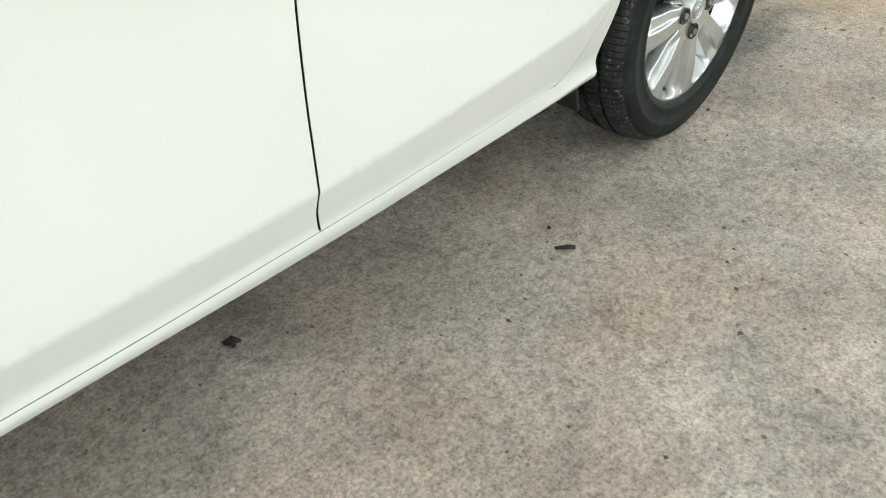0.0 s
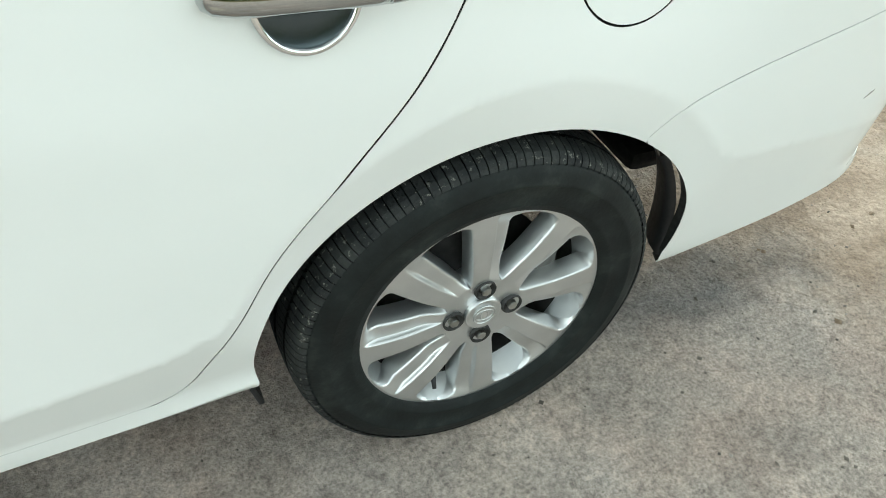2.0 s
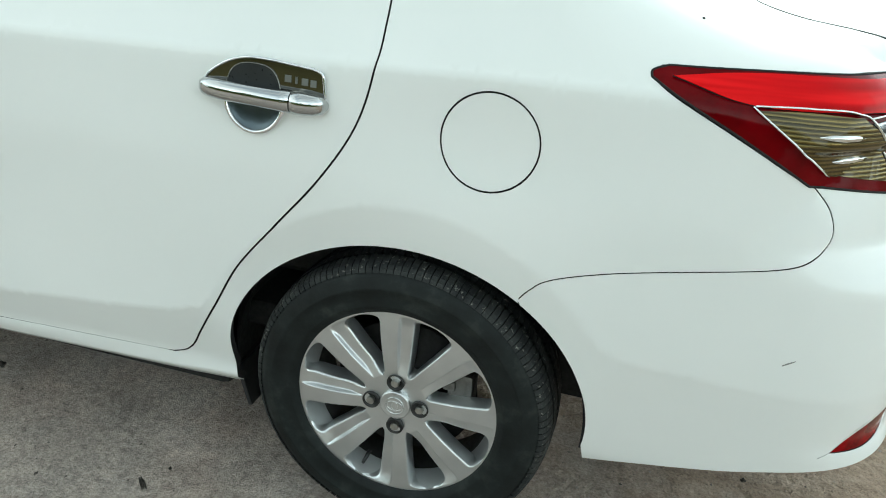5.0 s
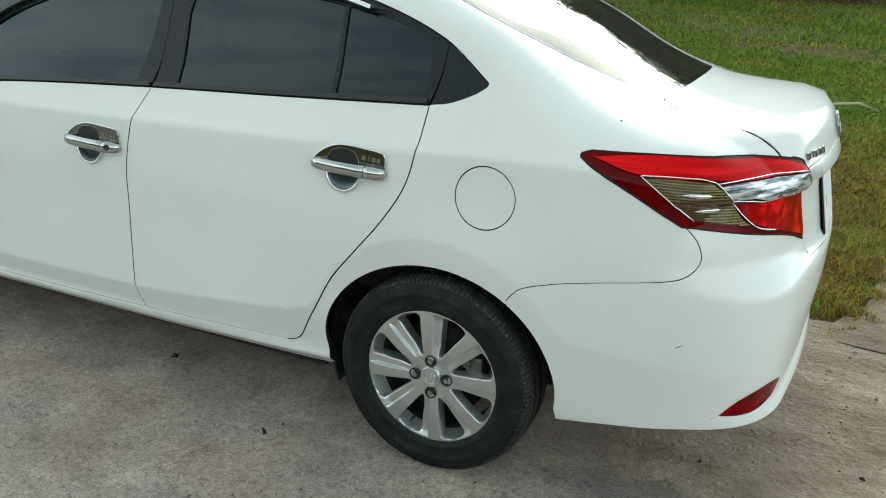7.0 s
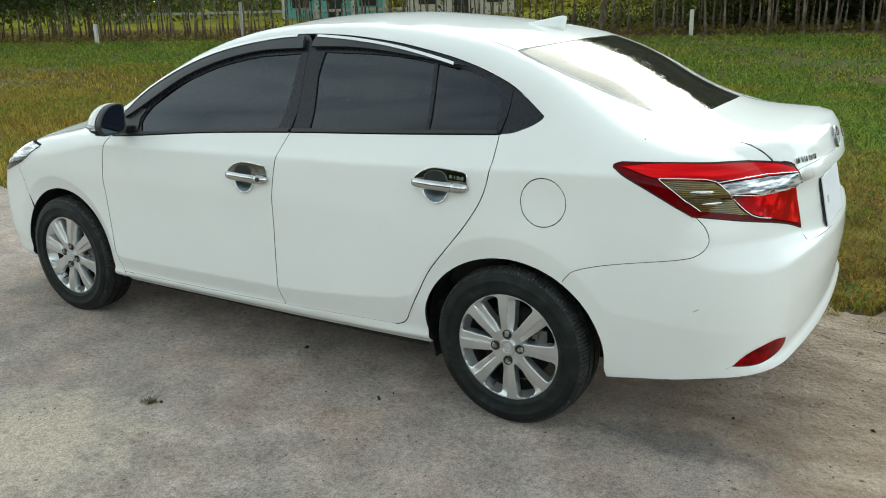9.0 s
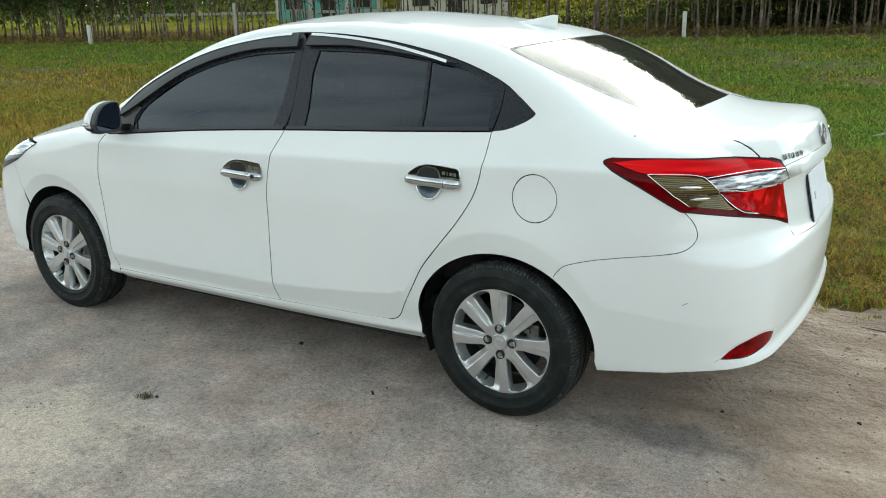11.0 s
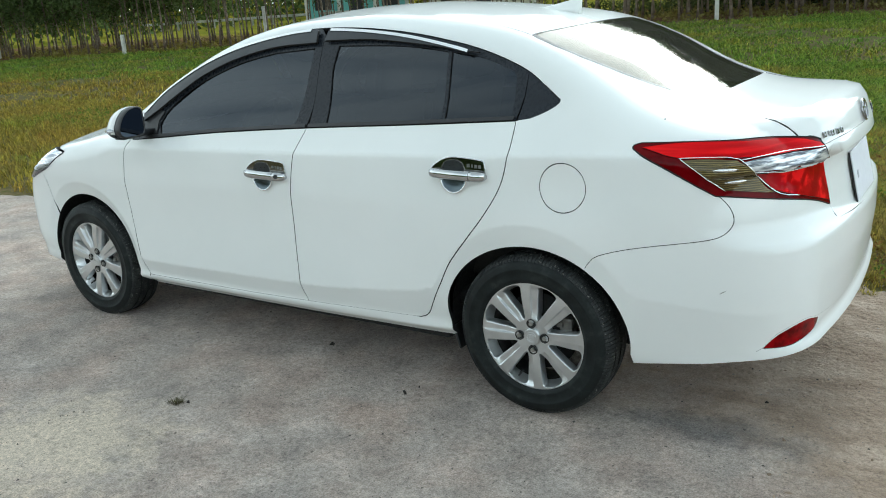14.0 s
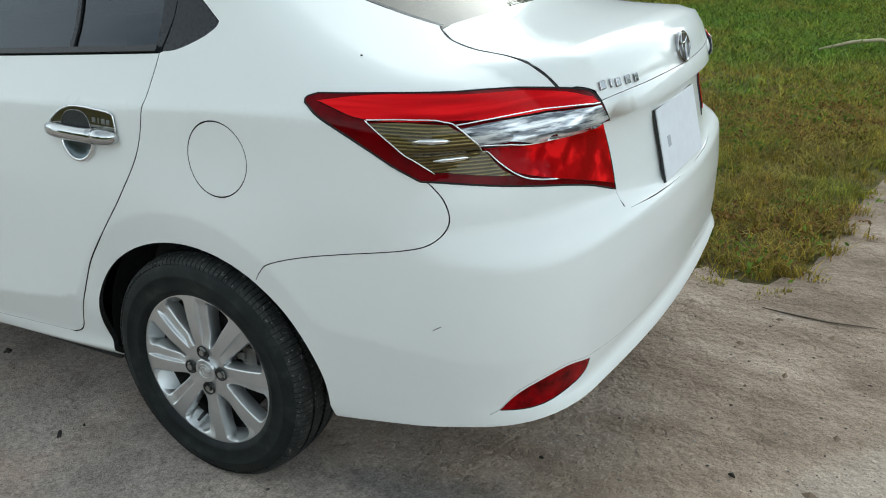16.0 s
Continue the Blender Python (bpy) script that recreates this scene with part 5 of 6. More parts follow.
def ripple(x, y):
    return (.0035 * np.sin(2.1 * x + 1.3 * y) + .003 * np.sin(3.7 * y - 1.1 * x + 1) + .0025 * np.sin(9 * x + 5 * y) * np.sin(7 * y - 2 * x) + .0012 * np.sin(31 * x + 11 * y) * np.sin(27 * y - 9 * x))


def spaced(*runs):
    return np.concatenate([np.linspace(a, b, n, endpoint=False) for a, b, n in runs] + [[runs[-1][1]]])


GX = spaced((-900, -80, 10), (-80, -14, 40), (-14, 6, 80), (6, 40, 30), (40, 900, 10))
GY = spaced((-900, -20, 10), (-20, 0, 20), (0, 12, 60), (12, 60, 60), (60, 900, 14))
ground = sheet_mesh("ground", GX, lambda x: GY, lambda x, y: -.012 + np.where((y > 1.6) & (y < 60), .03 * np.sin(.9 * x + .6 * y) + .03 * np.sin(1.7 * y - .5 * x), 0) * np.clip((y - 1.6) / 3, 0, 1), ground_soil())
tagged(ground, "patchy green and brown grass field", "ground", kind="structure")
RX = spaced((-90, -12, 50), (-12, -4, 90), (-4, 3.2, 180), (3.2, 12, 60), (12, 90, 40))
RV = spaced((-9, -4, 14), (-4, -.2, 96))
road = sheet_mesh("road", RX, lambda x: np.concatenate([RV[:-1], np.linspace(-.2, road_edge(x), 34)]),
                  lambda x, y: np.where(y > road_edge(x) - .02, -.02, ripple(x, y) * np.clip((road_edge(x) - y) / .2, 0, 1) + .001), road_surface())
tagged(road, "worn pale concrete road strewn with sand", "road", kind="structure")

rng = np.random.default_rng(5)


def grass_mesh(name, tufts, blades, tall, wide, lean, material, label):
    """Blades in tufts: tufts is rows of x, y."""
    n = len(tufts) * blades
    base = np.repeat(tufts, blades, 0) + rng.normal(0, wide * 3.0, (n, 2))
    a = rng.uniform(0, 2 * math.pi, n)
    h = tall * rng.uniform(.45, 1.25, n) * np.repeat(rng.uniform(.6, 1.3, len(tufts)), blades)
    out = np.stack([np.cos(a), np.sin(a)], 1)
    side = np.stack([-out[:, 1], out[:, 0]], 1) * (wide * rng.uniform(.5, 1.1, n))[:, None]
    bend = (lean * h * rng.uniform(.2, 1.3, n))[:, None]
    z0 = np.full(n, -.025)
    v = np.empty((n, 5, 3))
    v[:, 0, :2], v[:, 0, 2] = base - side, z0
    v[:, 1, :2], v[:, 1, 2] = base + side, z0
    v[:, 2, :2], v[:, 2, 2] = base + side * .7 + out * bend * .35, h * .55
    v[:, 3, :2], v[:, 3, 2] = base - side * .7 + out * bend * .35, h * .55
    v[:, 4, :2], v[:, 4, 2] = base + out * bend, h * .95
    k = np.arange(n)[:, None] * 5
    me = bpy.data.meshes.new(name)
    faces = np.concatenate([k + np.array([[0, 1, 2, 3]])]).tolist() + (k + np.array([[3, 2, 4]])).tolist()
    me.from_pydata(v.reshape(-1, 3).tolist(), [], faces)
    me.materials.append(material)
    return tagged(new(name, me), label, "grass", kind="stuff")


def let_through(n, col, share):
    """Thin blades let some of the light through."""
    thin, both = n.add("ShaderNodeBsdfTranslucent"), n.add("ShaderNodeMixShader")
    n.link(n.mix(1.0, col, (1.5, 1.45, .9), "MULTIPLY"), thin.inputs["Color"])
    both.inputs[0].default_value = share
    n.link(n.bsdf.outputs[0], both.inputs[1])
    n.link(thin.outputs[0], both.inputs[2])
    n.link(both.outputs[0], n.tree.nodes["Material Output"].inputs["Surface"])


def grass_blade(name, dry):
    n = Nodes(name).set(Roughness=.75, Specular_IOR_Level=.12)
    where = n.add("ShaderNodeNewGeometry")
    n.where = where.outputs["Position"]
    if dry:
        green = n.ramp(n.noise(.45, 6), (.30, (.360, .240, .060)), (.42, (.330, .290, .054)), (.54, (.215, .285, .042)), (.72, (.135, .250, .034)))
    else:
        green = n.ramp(n.noise(.45, 6), (.30, (.280, .240, .058)), (.42, (.235, .265, .054)), (.54, (.165, .265, .046)), (.72, (.110, .235, .040)))
    single = n.ramp(where.outputs["Random Per Island"], (0, (.42, .44, .40)), (.45, (.80, .82, .78)), (.8, (1.15, 1.12, .95)), (1, (1.6, 1.5, 1.1)))
    clump = n.ramp(n.noise(9, 5, .65), (.36, .62), (.50, 1.05), (.66, 1.40))
    single = n.mix(1.0, single, clump, "MULTIPLY")
    col = n.mix(1.0, green, single, "MULTIPLY")
    straw = n.ramp(n.noise(2.6, 5, .62), (.44, 0.0), (.58, .80 if dry else .28))
    col = n.mix(straw, col, n.mix(1.0, n.ramp(n.noise(5.5, 4), (.40, (.235, .115, .050)), (.55, (.27, .215, .062))), single, "MULTIPLY"))
    if dry:
        col = n.mix(n.ramp(n.noise(1.1, 5), (.36, .85), (.64, .35)), col, n.mix(1.0, single, (.285, .215, .058), "MULTIPLY"))
    n.color(col)
    let_through(n, col, .30)
    return n.mat


def scatter(count, x0, x1, y0, y1, keep):
    p = rng.uniform((x0, y0), (x1, y1), (count, 2))
    return p[keep(p[:, 0], p[:, 1])]


BLADE, DRYBLADE = grass_blade("grass_blades", False), grass_blade("dry_grass_blades", True)
patchy = lambda x, y: (np.sin(2.3 * x + 1.1 * y) + np.sin(3.9 * y - 1.7 * x + 2) + np.sin(7.1 * x + 3 * y)) > -1.25 + 1.1 * rng.random(len(x))
ragged = lambda x, y: x + .07 * np.sin(23 * y + 9 * x) + .05 * np.sin(41 * y - 13 * x) + rng.normal(0, .012, len(x))
past = lambda x, y: (y > road_edge(ragged(x, y)) - .04 + .09 * rng.random(len(x))) & (patchy(x, y) | (rng.random(len(x)) < .65))
grass_mesh("roadside_grass", scatter(27000, -5, 3.2, .8, 4.2, past), 9, .048, .0030, 2.2, DRYBLADE, "short dry roadside grass")
grass_mesh("roadside_grass", scatter(9000, -14, -5, .6, 6.5, past), 8, .10, .0060, 1.2, DRYBLADE, "short dry roadside grass")
grass_mesh("field_grass", scatter(9500, -3.5, 4, 4.0, 11, past), 9, .075, .0085, 1.5, BLADE, "green field grass")
grass_mesh("field_grass", scatter(9500, -12, -2.5, 4.0, 11, past), 9, .075, .0085, 1.5, DRYBLADE, "yellowing field grass")
grass_mesh("field_grass", scatter(15000, -36, 5, 10, 27, lambda x, y: y < sky_line(x) + np.where(x > -14, -.2, 1) + rng.normal(0, .5, len(x))), 8, .10, .014, 1.4, BLADE, "green field grass")
grass_mesh("field_grass", scatter(6000, -40, -12, 4, 12, past), 8, .09, .013, 1.3, DRYBLADE, "short dry field grass")
grass_mesh("field_grass", scatter(8000, -5, 4.5, 2.4, 5.4, past), 9, .060, .0055, 1.7, DRYBLADE, "yellowing field grass")
grass_mesh("field_grass", scatter(11000, -5, 4.5, 5.0, 9, past), 9, .060, .0055, 1.7, BLADE, "green field grass")
fringe = scatter(17000, -5, 3, .7, 3.2, lambda x, y: (y > road_edge(ragged(x, y)) - .26 * rng.random(len(x)) ** 2 - .02) & (y < road_edge(ragged(x, y)) + .2) & (np.sin(13 * x + 5 * y) + np.sin(29 * x - 11 * y) > -.6))
grass_mesh("verge_grass", fringe, 8, .017, .0028, 2.4, DRYBLADE, "low grass creeping onto the road")


def leaf_mix(name, a, b):
    n = Nodes(name).set(Roughness=.8, Specular_IOR_Level=.06)
    info = n.add("ShaderNodeNewGeometry").outputs["Random Per Island"]
    col = n.ramp(info, (0, a), (.6, b), (1, tuple(v * 1.5 for v in b)))
    n.color(col)
    let_through(n, col, .40)
    return n.mat


def leaves(bm_pts, size, rand):
    """Leaf blades at points, as vertices and faces."""
    n = len(bm_pts)
    d = rand.normal(0, 1, (n, 3))
    d[:, 2] -= .5
    d /= np.linalg.norm(d, axis=1)[:, None]
    u = np.cross(d, rand.normal(0, 1, (n, 3)))
    u /= np.linalg.norm(u, axis=1)[:, None]
    s = size * rand.uniform(.6, 1.4, n)[:, None]
    v = np.stack([bm_pts, bm_pts + d * s * .5 + u * s * .22, bm_pts + d * s, bm_pts + d * s * .5 - u * s * .22], 1)
    return v.reshape(-1, 3), (np.arange(n)[:, None] * 4 + np.arange(4)[None])


def weed_patch(count, x0, x1, y0, y1, keep, leaf, spread, tall, per, label, material):
    """Low broad-leaved weeds in clumps."""
    c = scatter(count, x0, x1, y0, y1, keep)
    size = rng.uniform(.5, 1.3, len(c))
    k = np.repeat(np.arange(len(c)), per)
    p = np.empty((len(k), 3))
    p[:, :2] = c[k] + rng.normal(0, spread, (len(k), 2)) * size[k][:, None]
    p[:, 2] = np.abs(rng.normal(0, tall, len(k))) * size[k] + leaf * .3
    v, f = leaves(p, leaf, rng)
    me = bpy.data.meshes.new("weeds")
    me.from_pydata(v.tolist(), [], f.tolist())
    me.materials.append(material)
    tagged(new("weeds", me), label, "weeds", kind="stuff")


WEED = leaf_mix("broad_weed_leaves", (.050, .085, .018), (.120, .185, .036))
RUST = leaf_mix("withered_weed_leaves", (.075, .038, .020), (.20, .12, .050))
weed_zone = lambda x, y: (y > road_edge(x) + .10) & (np.sin(1.3 * x + .8 * y) + np.sin(2.1 * y - 1.5 * x + 1) + 1.2 * rng.random(len(x)) > .35)
weed_patch(800, -4, 3.0, 1.0, 4.5, weed_zone, .030, .065, .030, 36, "low green weeds among the roadside grass", WEED)
weed_patch(1900, -4, 3.0, 1.0, 4.5, lambda x, y: (y > road_edge(x) + .08) & (np.sin(2.9 * x - 1.8 * y) + np.sin(3.3 * y + 1.1 * x + 2) > .1), .024, .07, .028, 34, "withered reddish weeds in the roadside grass", RUST)
grass_mesh("grass_tufts", scatter(3800, -5, 3.0, 1.0, 4.4, lambda x, y: (y > road_edge(x) + .06) & (np.sin(4.1 * x + 2.2 * y) + np.sin(5.3 * y - 2.7 * x) > .2)), 14, .080, .0030, 1.5, DRYBLADE, "longer yellow-green grass tufts beside the road")
weed_patch(2200, -12, 4.5, 4.0, 11, weed_zone, .036, .15, .045, 40, "low green weeds in the field", WEED)
weed_patch(2400, -40, 5, 10, 26, lambda x, y: weed_zone(x, y) & (y < sky_line(x) - .5), .055, .34, .06, 40, "green weeds across the field", WEED)

# weeds and shrubs on the forest floor
pts = []
for _ in range(900):
    x = rng.uniform(-48, 6)
    y = sky_line(x) + rng.uniform(.2 if x < -14 else .9, 9)
    c = np.array([x, y, 0])
    k = 34
    pts.append(c + np.abs(rng.normal(0, 1, (k, 3))) * (0, 0, .11) + rng.normal(0, .22, (k, 3)) * (1, 1, 0))
v, f = leaves(np.vstack(pts), .13, rng)
me = bpy.data.meshes.new("undergrowth")
me.from_pydata(v.tolist(), [], f.tolist())
me.materials.append(leaf_mix("undergrowth_leaves", (.12, .085, .036), (.16, .145, .050)))
tagged(new("undergrowth", me), "low weeds under the plantation trees", "undergrowth", kind="stuff")

# brush between the deeper rows, thicker towards the rear of the car
pts = []
for _ in range(1500):
    x = -30 + 38 * rng.random() ** .6
    rise = min(1, max(0, (x + 15) / 9))
    if rng.random() > .18 + .82 * rise:
        continue
    y = sky_line(x) + rng.uniform(5, 15)
    k = 44
    pts.append(np.array([x, y, 0]) + np.abs(rng.normal(0, 1, (k, 3))) * (0, 0, .30 + 1.1 * rise) + rng.normal(0, .42, (k, 3)) * (1, 1, 0))
v, f = leaves(np.vstack(pts), .17, rng)
me = bpy.data.meshes.new("brush")
me.from_pydata(v.tolist(), [], f.tolist())
me.materials.append(leaf_mix("brush_leaves", (.020, .026, .012), (.050, .062, .026)))
tagged(new("brush", me), "dark brush between the plantation rows", "brush", kind="stuff")

# ---- plantation trees ----
BARK = Nodes("eucalyptus_bark").set(Roughness=.85)
BARK.color(BARK.mix(BARK.ramp(BARK.noise(7, 6), (.45, 0.0), (.6, 1.0)), (.10, .072, .048), BARK.ramp(BARK.noise(.7), (.45, (.155, .115, .078)), (.60, (.42, .35, .26)))))
CROWN_LEAF = leaf_mix("eucalyptus_leaves", (.038, .055, .022), (.080, .112, .044))


def tree_kind(seed, low):
    """A thin plantation tree: a tall bare trunk with a narrow crown."""
    rand = np.random.default_rng(seed)
    root = new("tree")
    bend = rand.uniform(-.35, .35, 2)
    tall = rand.uniform(9.2, 10.6)

    def spine(t):
        return Vector((bend[0] * t * t * 1.5 + .05 * math.sin(7 * t + seed), bend[1] * t * t * 1.5 + .05 * math.cos(6 * t + seed), tall * t - .05))
    r0 = rand.uniform(.024, .040)
    bm = bmesh.new()
    tube(bm, [spine(t) for t in np.linspace(0, 1, 14)], [r0 * (1 - .85 * t) + (.03 if t == 0 else 0) for t in np.linspace(0, 1, 14)], 7)
    tips = []
    start = .13 if low else .27
    for k in range(30 if low else 24):
        t = start + (1 - start) * (k + rand.random()) / (30 if low else 24)
        a = rand.uniform(0, 2 * math.pi)
        far = (1.7 - 1.1 * t) * rand.uniform(.6, 1.1)
        p = spine(min(t, .98))
        q = p + Vector((math.cos(a) * far, math.sin(a) * far, far * rand.uniform(.3, .9)))
        tube(bm, [p, (p + q) / 2 + Vector((0, 0, -.08)), q], [r0 * .28, r0 * .18, r0 * .06], 4)
        tips += [p.lerp(q, .55), q, q + Vector((0, 0, .2))]
    part("trunk", bm, BARK.mat, root)
    pts = np.vstack([np.array(p) + rand.normal(0, .34, (34, 3)) for p in tips])
    v, f = leaves(pts, .17, rand)
    me = bpy.data.meshes.new("crown")
    me.from_pydata(v.tolist(), [], f.tolist())
    me.materials.append(CROWN_LEAF)
    crown = new("crown", me)
    crown.parent = root
    return tagged(root, "thin plantation tree with a bare pale trunk", "tree", "plantation trees")


kinds = [tree_kind(s, False) for s in (1, 2, 3, 4)] + [tree_kind(s, True) for s in (5, 6)]
spots = []
for row in range(13):
    for k in range(92):
        x = -54 + .68 * k + rng.normal(0, .26) + .5 * (row % 2)
        y = sky_line(x) + 1.0 + 1.35 * row + rng.normal(0, .3)
        if row > 4 and x < -8 or x > 5 or x < -50 or row > 12 or rng.random() < .06:
            continue
        spots.append((x, y, row))
used = set()
spots.sort(key=lambda s: s[2])
deep = []
for n, (x, y, row) in enumerate(spots):
    k = int(rng.integers(4, 6)) if (x < -30 and row < 4 or x > -9 and row > 4) and rng.random() < .7 or rng.random() < .08 else int(rng.integers(0, 4))
    m = pose(x, y, 0, rng.normal(0, 2.2), rng.normal(0, 2.2), rng.uniform(0, 360)) @ Matrix.Scale(rng.uniform(.85, 1.1), 4)
    if n >= 285:
        deep.append((k, m))
    elif k in used:
        t = copy_thing(kinds[k], m)
        t.matrix_basis = m
    else:
        kinds[k].matrix_basis = m
        used.add(k)

# the rows deeper in the plantation
vs, fs, mats, at = [], [], [], 0
for k, m in deep:
    for slot, ob in enumerate(sorted(kinds[k].children, key=lambda o: o.name.startswith("crown"))):
        me = ob.data
        v = np.empty(len(me.vertices) * 3)
        me.vertices.foreach_get("co", v)
        v = v.reshape(-1, 3) @ np.array(m.to_3x3()).T + np.array(m.translation)
        fs += [[at + i for i in p.vertices] for p in me.polygons]
        mats += [slot] * len(me.polygons)
        vs.append(v)
        at += len(v)
me = bpy.data.meshes.new("plantation")
me.from_pydata(np.vstack(vs).tolist(), [], fs)
me.materials.append(BARK.mat)
me.materials.append(CROWN_LEAF)
me.polygons.foreach_set("material_index", mats)
tagged(new("plantation", me), "deeper rows of thin plantation trees", "trees", kind="stuff")


# the woods across the road
pts = np.stack([rng.uniform(-45, 45, 26000), -24 - 6 * rng.random(26000), 6.4 * rng.random(26000) ** .8], 1)
pts[:, 2] *= .75 + .25 * np.sin(pts[:, 0] * 1.1) * np.sin(pts[:, 0] * .37 + 1)
ends = np.stack([np.where(rng.random(22000) < .62, 36, -64) + 6 * rng.random(22000), rng.uniform(-30, 75, 22000), 8.5 * rng.random(22000) ** .8], 1)
ends[:, 2] *= .72 + .28 * np.sin(ends[:, 1] * .9) * np.sin(ends[:, 1] * .31 + 1)
v, f = leaves(np.vstack([pts, ends]), .75, rng)
me = bpy.data.meshes.new("woods")
me.from_pydata(v.tolist(), [], f.tolist())
me.materials.append(CROWN_LEAF)
tagged(new("woods", me), "dark woods across the road", "woods", kind="stuff")


# the far edge of the field, with sunlight put into the leaves' colour
pts = np.stack([rng.uniform(-210, 40, 60000), 78 + 8 * rng.random(60000), 13 * rng.random(60000) ** .9], 1)
pts[:, 2] *= .75 + .25 * np.sin(pts[:, 0] * .5) * np.sin(pts[:, 0] * .17 + 1)
v, f = leaves(pts, .9, rng)
me = bpy.data.meshes.new("far_woods")
me.from_pydata(v.tolist(), [], f.tolist())
me.materials.append(leaf_mix("sunlit_far_leaves", (.10, .11, .020), (.22, .205, .040)))
tagged(new("far_woods", me), "sunlit yellow-green woods beyond the field", "woods", kind="stuff")


# ---- fence posts, far wall and houses ----
CONCRETE = plain("whitewashed_concrete", (.48, .47, .42), .8, 0, .18, 9, bump=.3)


def post(x, y, tall, tilt):
    bm = bmesh.new()
    box(bm, (0, 0, tall / 2 - .03), (.13, .13, tall), .015)
    box(bm, (0, 0, tall - .02), (.115, .115, .03), .012)
    ob = part("fence_post", bm, CONCRETE)
    ob.matrix_basis = pose(x, y, 0, tilt, tilt * .5, 15)
    tagged(ob, "whitewashed concrete post at the field's edge", "fence post", "fence posts")


for x, y, tall, tilt in ((-38.6, 19.2, .80, 2), (-29.4, 19.3, .82, -3), (-25.5, 23.6, 1.5, 1), (-6.85, 24.7, .84, 1)):
    post(x, y, tall, tilt)
bm = bmesh.new()
for k in range(14):
    box(bm, (-64 + 2.2 * k, 48 + .1 * k, .62), (2.16, .18, .20), .02)
    box(bm, (-65.1 + 2.2 * k, 48 + .1 * k, .35), (.12, .14, .72), .02)
part_wall = part("field_wall", bm, plain("pale_wall", (.36, .36, .31), .85, 0, .15, 2))
tagged(part_wall, "low pale wall beyond the trees", "wall", kind="structure")


def house(x, y, turn, wall):
    root = tagged(new("house"), "small single-storey house with painted walls beyond the trees", "house", "far houses")
    root.matrix_basis = pose(x, y, 0, 0, 0, turn)
    bm = bmesh.new()
    box(bm, (0, 0, 1.6), (8, 6, 3.2), .02)
    part("wall", bm, wall, root)
    bm = bmesh.new()
    loft(bm, [[(-4.6, -3.6, 3.2), (4.6, -3.6, 3.2), (4.6, 3.6, 3.2), (-4.6, 3.6, 3.2)], [(-2.2, -.1, 4.9), (2.2, -.1, 4.9), (2.2, .1, 4.9), (-2.2, .1, 4.9)]])
    part("roof", bm, plain("roof_tile", (.22, .09, .06), .8), root)
    for px in (-3.9, -1.4, 1.4, 3.9):
        bm = bmesh.new()
        box(bm, (px, -3.25, 1.6), (.28, .28, 3.2), .03)
        part("column", bm, CONCRETE, root)
    for px, pw, pz, ph in ((-2.6, 1.3, 1.5, 1.3), (0, 1.1, 1.05, 2.1), (2.6, 1.3, 1.5, 1.3)):
        bm = bmesh.new()
        box(bm, (px, -3.02, pz), (pw, .08, ph), .01)
        part("window" if pw > 1.2 else "door", bm, BLACK, root)


house(-44.5, 53.0, 42, plain("teal_wall_paint", (.16, .42, .38), .8, 0, .1, 2))
house(-35.0, 57.0, 36, plain("cream_wall_paint", (.55, .52, .42), .8, 0, .1, 2))

# ---- litter on the road ----
TWIG = plain("weathered_twig", (.11, .085, .06), .8, 0, .3, 60)
DIRT = plain("dark_leaf_litter", (.018, .014, .010), .8, 0, .3, 60)


def litter(name, x, y, pts, r, label, category):
    bm = bmesh.new()
    for line in pts:
        tube(bm, [(px, py, pz) for px, py, pz in line], [r * .5] + [r] * (len(line) - 2) + [r * .4], 6)
    ob = part(name, bm, TWIG if name == "twig" else DIRT)
    ob.location = (x, y, .002)
    tagged(ob, label, category)


litter("dry_pod", -.537, -.882, [[(-.014, .015, .002), (0, 0, .003), (.014, -.015, .002)], [(-.016, .011, .002), (-.004, -.001, .003), (.011, -.017, .002)], [(-.006, .010, .002), (.006, -.002, .003), (.018, -.013, .002)]], .0030, "dark dry seed pod lying on the road", "seed pod")
litter("dirt_crumb", -1.13, -.63, [[(-.012, .008, .002), (0, .002, .008), (.012, -.006, .002)], [(-.006, -.010, .002), (.002, 0, .008), (.004, .012, .002)]], .007, "small dark crumb of dirt", "dirt crumb")
litter("dirt_crumb", -.508, -.822, [[(-.003, 0, .002), (0, 0, .004), (.003, .001, .002)]], .0045, "small dark crumb of dirt", "dirt crumb")
litter("twig", 1.22, .73, [[(-.16, .02, .002), (-.05, 0, .004), (.06, -.01, .004), (.2, .012, .002)]], .003, "thin dark twig on the road", "twig")
litter("dirt_crumb", .72, -.39, [[(-.006, 0, .002), (0, .002, .005), (.006, .001, .002)]], .005, "small dark crumb of dirt", "dirt crumb")
litter("dirt_crumb", 1.17, -.25, [[(-.008, .004, .002), (0, .002, .005), (.008, -.003, .002)]], .006, "small dark crumb of dirt", "dirt crumb")
bm_tuft = scatter(34, -1.355, -1.31, -1.37, -1.34, lambda x, y: x < 9)
grass_mesh("dry_weed", bm_tuft, 4, .020, .0020, 1.6, plain("dry_weed_leaf", (.085, .075, .03), .8), "small dry weed growing in the road")
litter("dirt_crumb", -1.285, -1.335, [[(-.007, 0, .002), (0, .002, .006), (.007, .001, .002)]], .006, "small dark crumb of dirt", "dirt crumb")
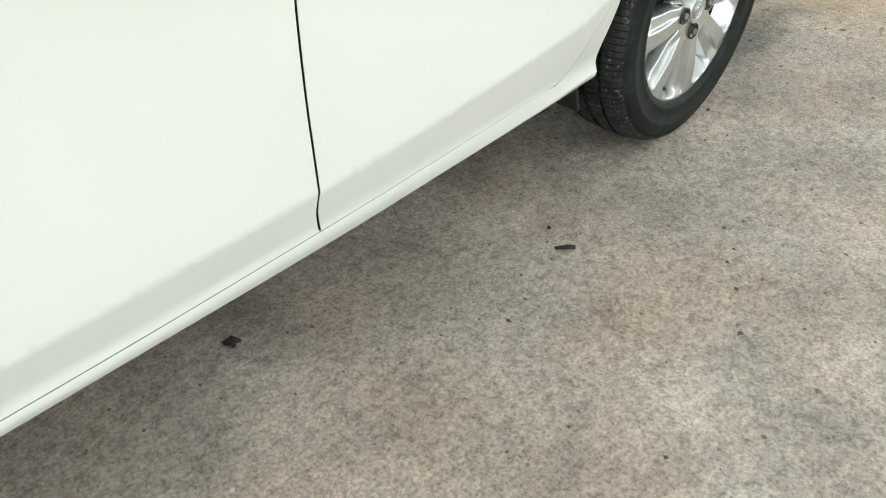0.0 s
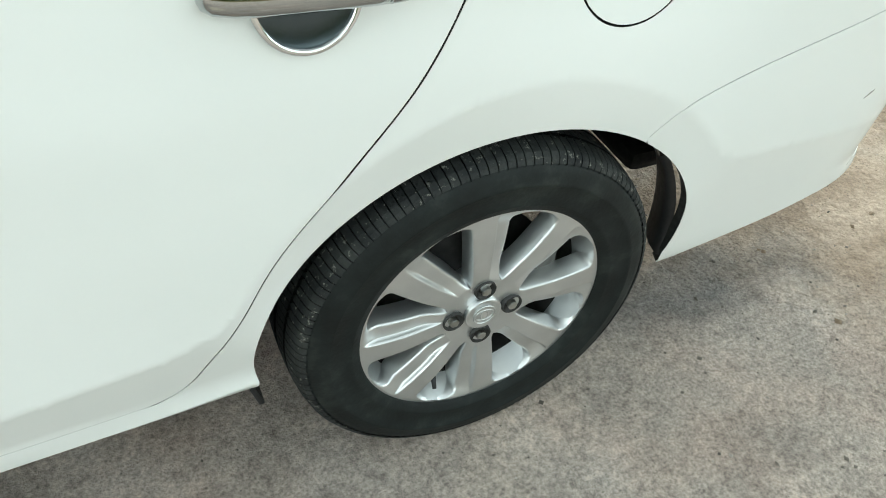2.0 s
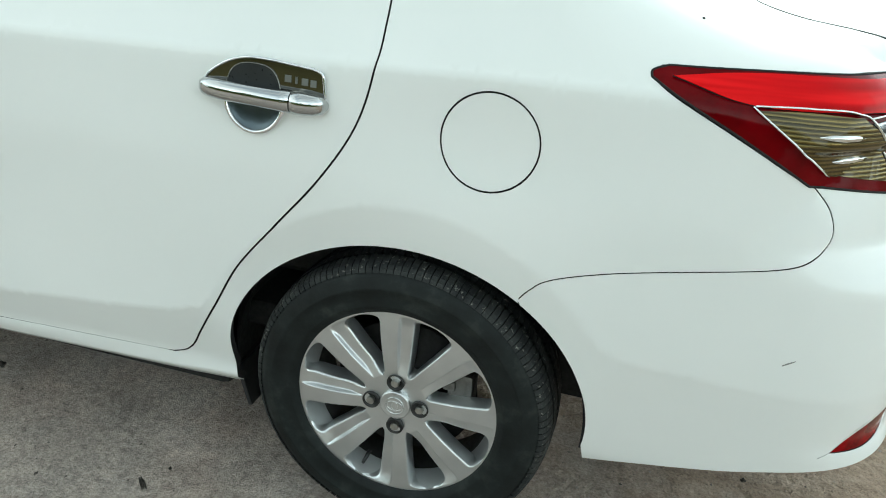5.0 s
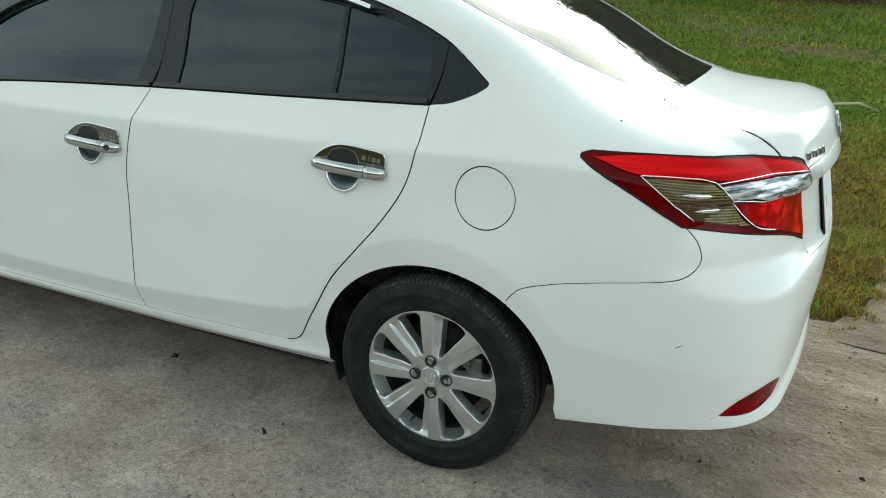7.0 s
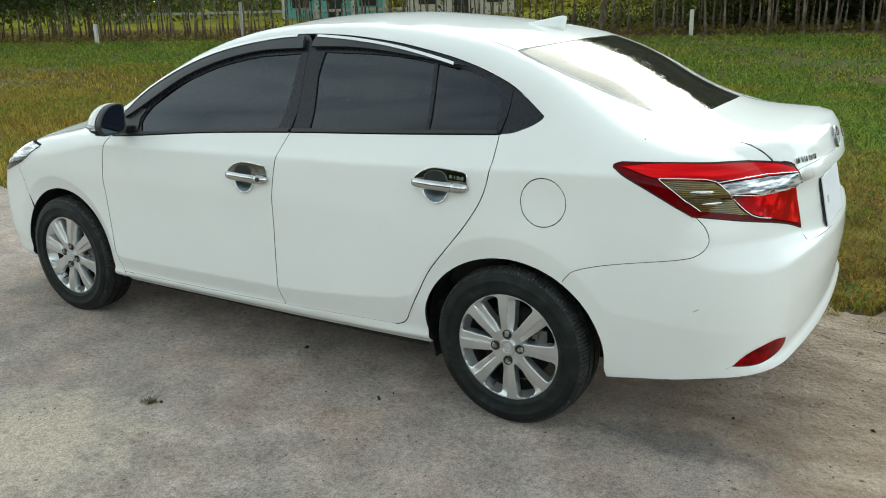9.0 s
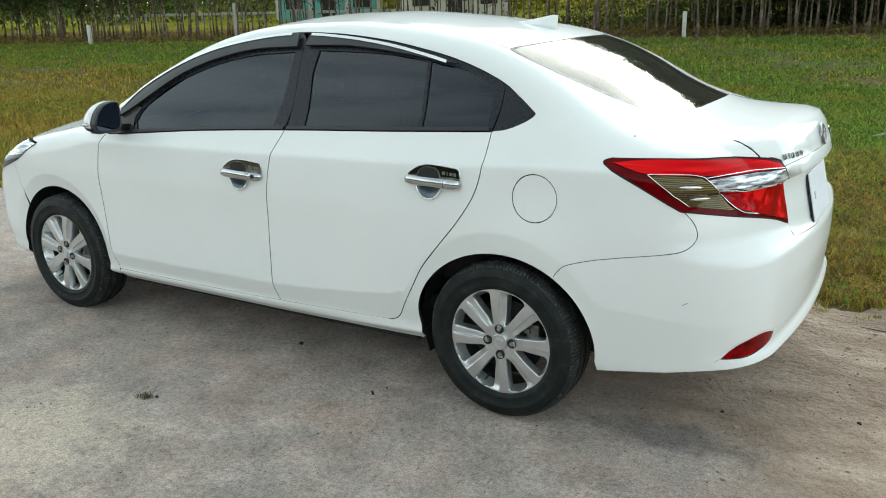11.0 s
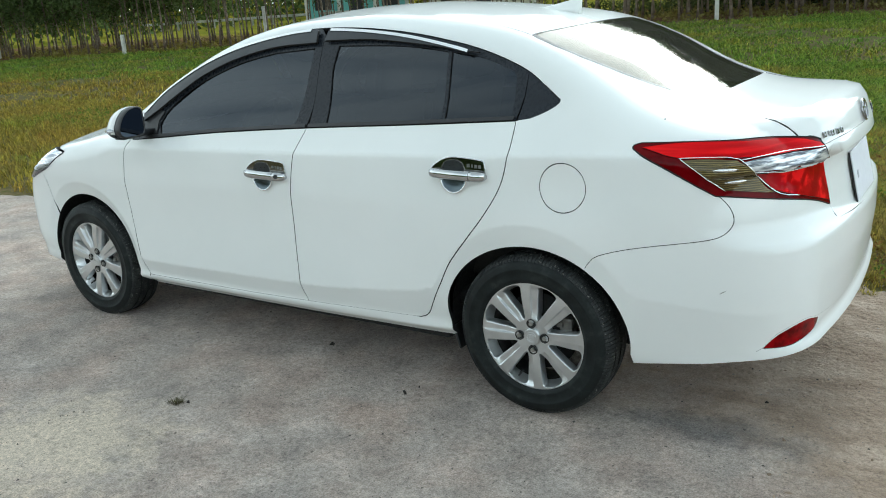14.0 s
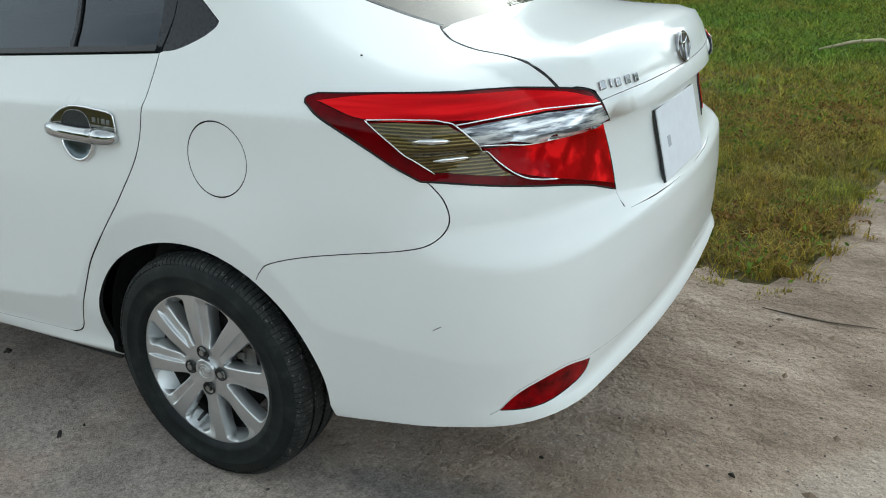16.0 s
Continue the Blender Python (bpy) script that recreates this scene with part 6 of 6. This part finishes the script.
# grit
k = 8000
c = rng.uniform((-2.6, -3.2), (2.6, 1.1), (k, 2))
size = .0012 + .0042 * rng.random(k) ** 3
vs, fs = [], []
octa = np.array([(1, 0, 0), (0, 1, 0), (-1, 0, 0), (0, -1, 0), (0, 0, .7), (0, 0, -.6)])
tri = np.array([(0, 1, 4), (1, 2, 4), (2, 3, 4), (3, 0, 4), (1, 0, 5), (2, 1, 5), (3, 2, 5), (0, 3, 5)])
v = octa[None] * (size[:, None] * rng.uniform(.6, 1.4, (k, 3)))[:, None, :]
v[..., :2] += c[:, None]
v[..., 2] += (ripple(c[:, 0], c[:, 1]) + .002)[:, None]
me = bpy.data.meshes.new("grit")
me.from_pydata(v.reshape(-1, 3).tolist(), [], (np.arange(k)[:, None, None] * 6 + tri[None]).reshape(-1, 3).tolist())
grit = Nodes("grit_stone").set(Roughness=.9)
grit.color(grit.ramp(grit.add("ShaderNodeNewGeometry").outputs["Random Per Island"], (0, (.07, .06, .05)), (.5, (.20, .17, .145)), (1, (.46, .41, .36))))
me.materials.append(grit.mat)
tagged(new("grit", me), "loose grit on the road", "grit", kind="stuff")
k = 420
c = rng.uniform((.7, -1.6), (3.2, 1.2), (k, 2))
size = .004 + .012 * rng.random(k) ** 3
v = octa[None] * rng.uniform(.7, 1.3, (k, 6, 1)) * (size[:, None] * rng.uniform(.6, 1.4, (k, 3)))[:, None, :]
v[..., :2] += c[:, None]
v[..., 2] += ripple(c[:, 0], c[:, 1])[:, None]
me = bpy.data.meshes.new("sand_clods")
me.from_pydata(v.reshape(-1, 3).tolist(), [], (np.arange(k)[:, None, None] * 6 + tri[None]).reshape(-1, 3).tolist())
sand_clod = Nodes("dry_sand_clod").set(Roughness=.95, Specular_IOR_Level=.1)
sand_clod.color(sand_clod.ramp(sand_clod.add("ShaderNodeNewGeometry").outputs["Random Per Island"], (0, (.19, .14, .10)), (1, (.40, .31, .23))))
me.materials.append(sand_clod.mat)
tagged(new("sand_clods", me), "small dry clods of sand on the road", "sand clods", kind="stuff")
# dry stick in the grass
bm = bmesh.new()
tube(bm, [(.55, 6.15, .05), (.80, 6.3, .10), (1.02, 6.42, .11), (1.2, 6.45, .05)], [.010, .016, .016, .006], 7)
tagged(part("dry_stick", bm, plain("bleached_stick", (.42, .36, .22), .8)), "bleached dry stick lying in the grass", "stick")
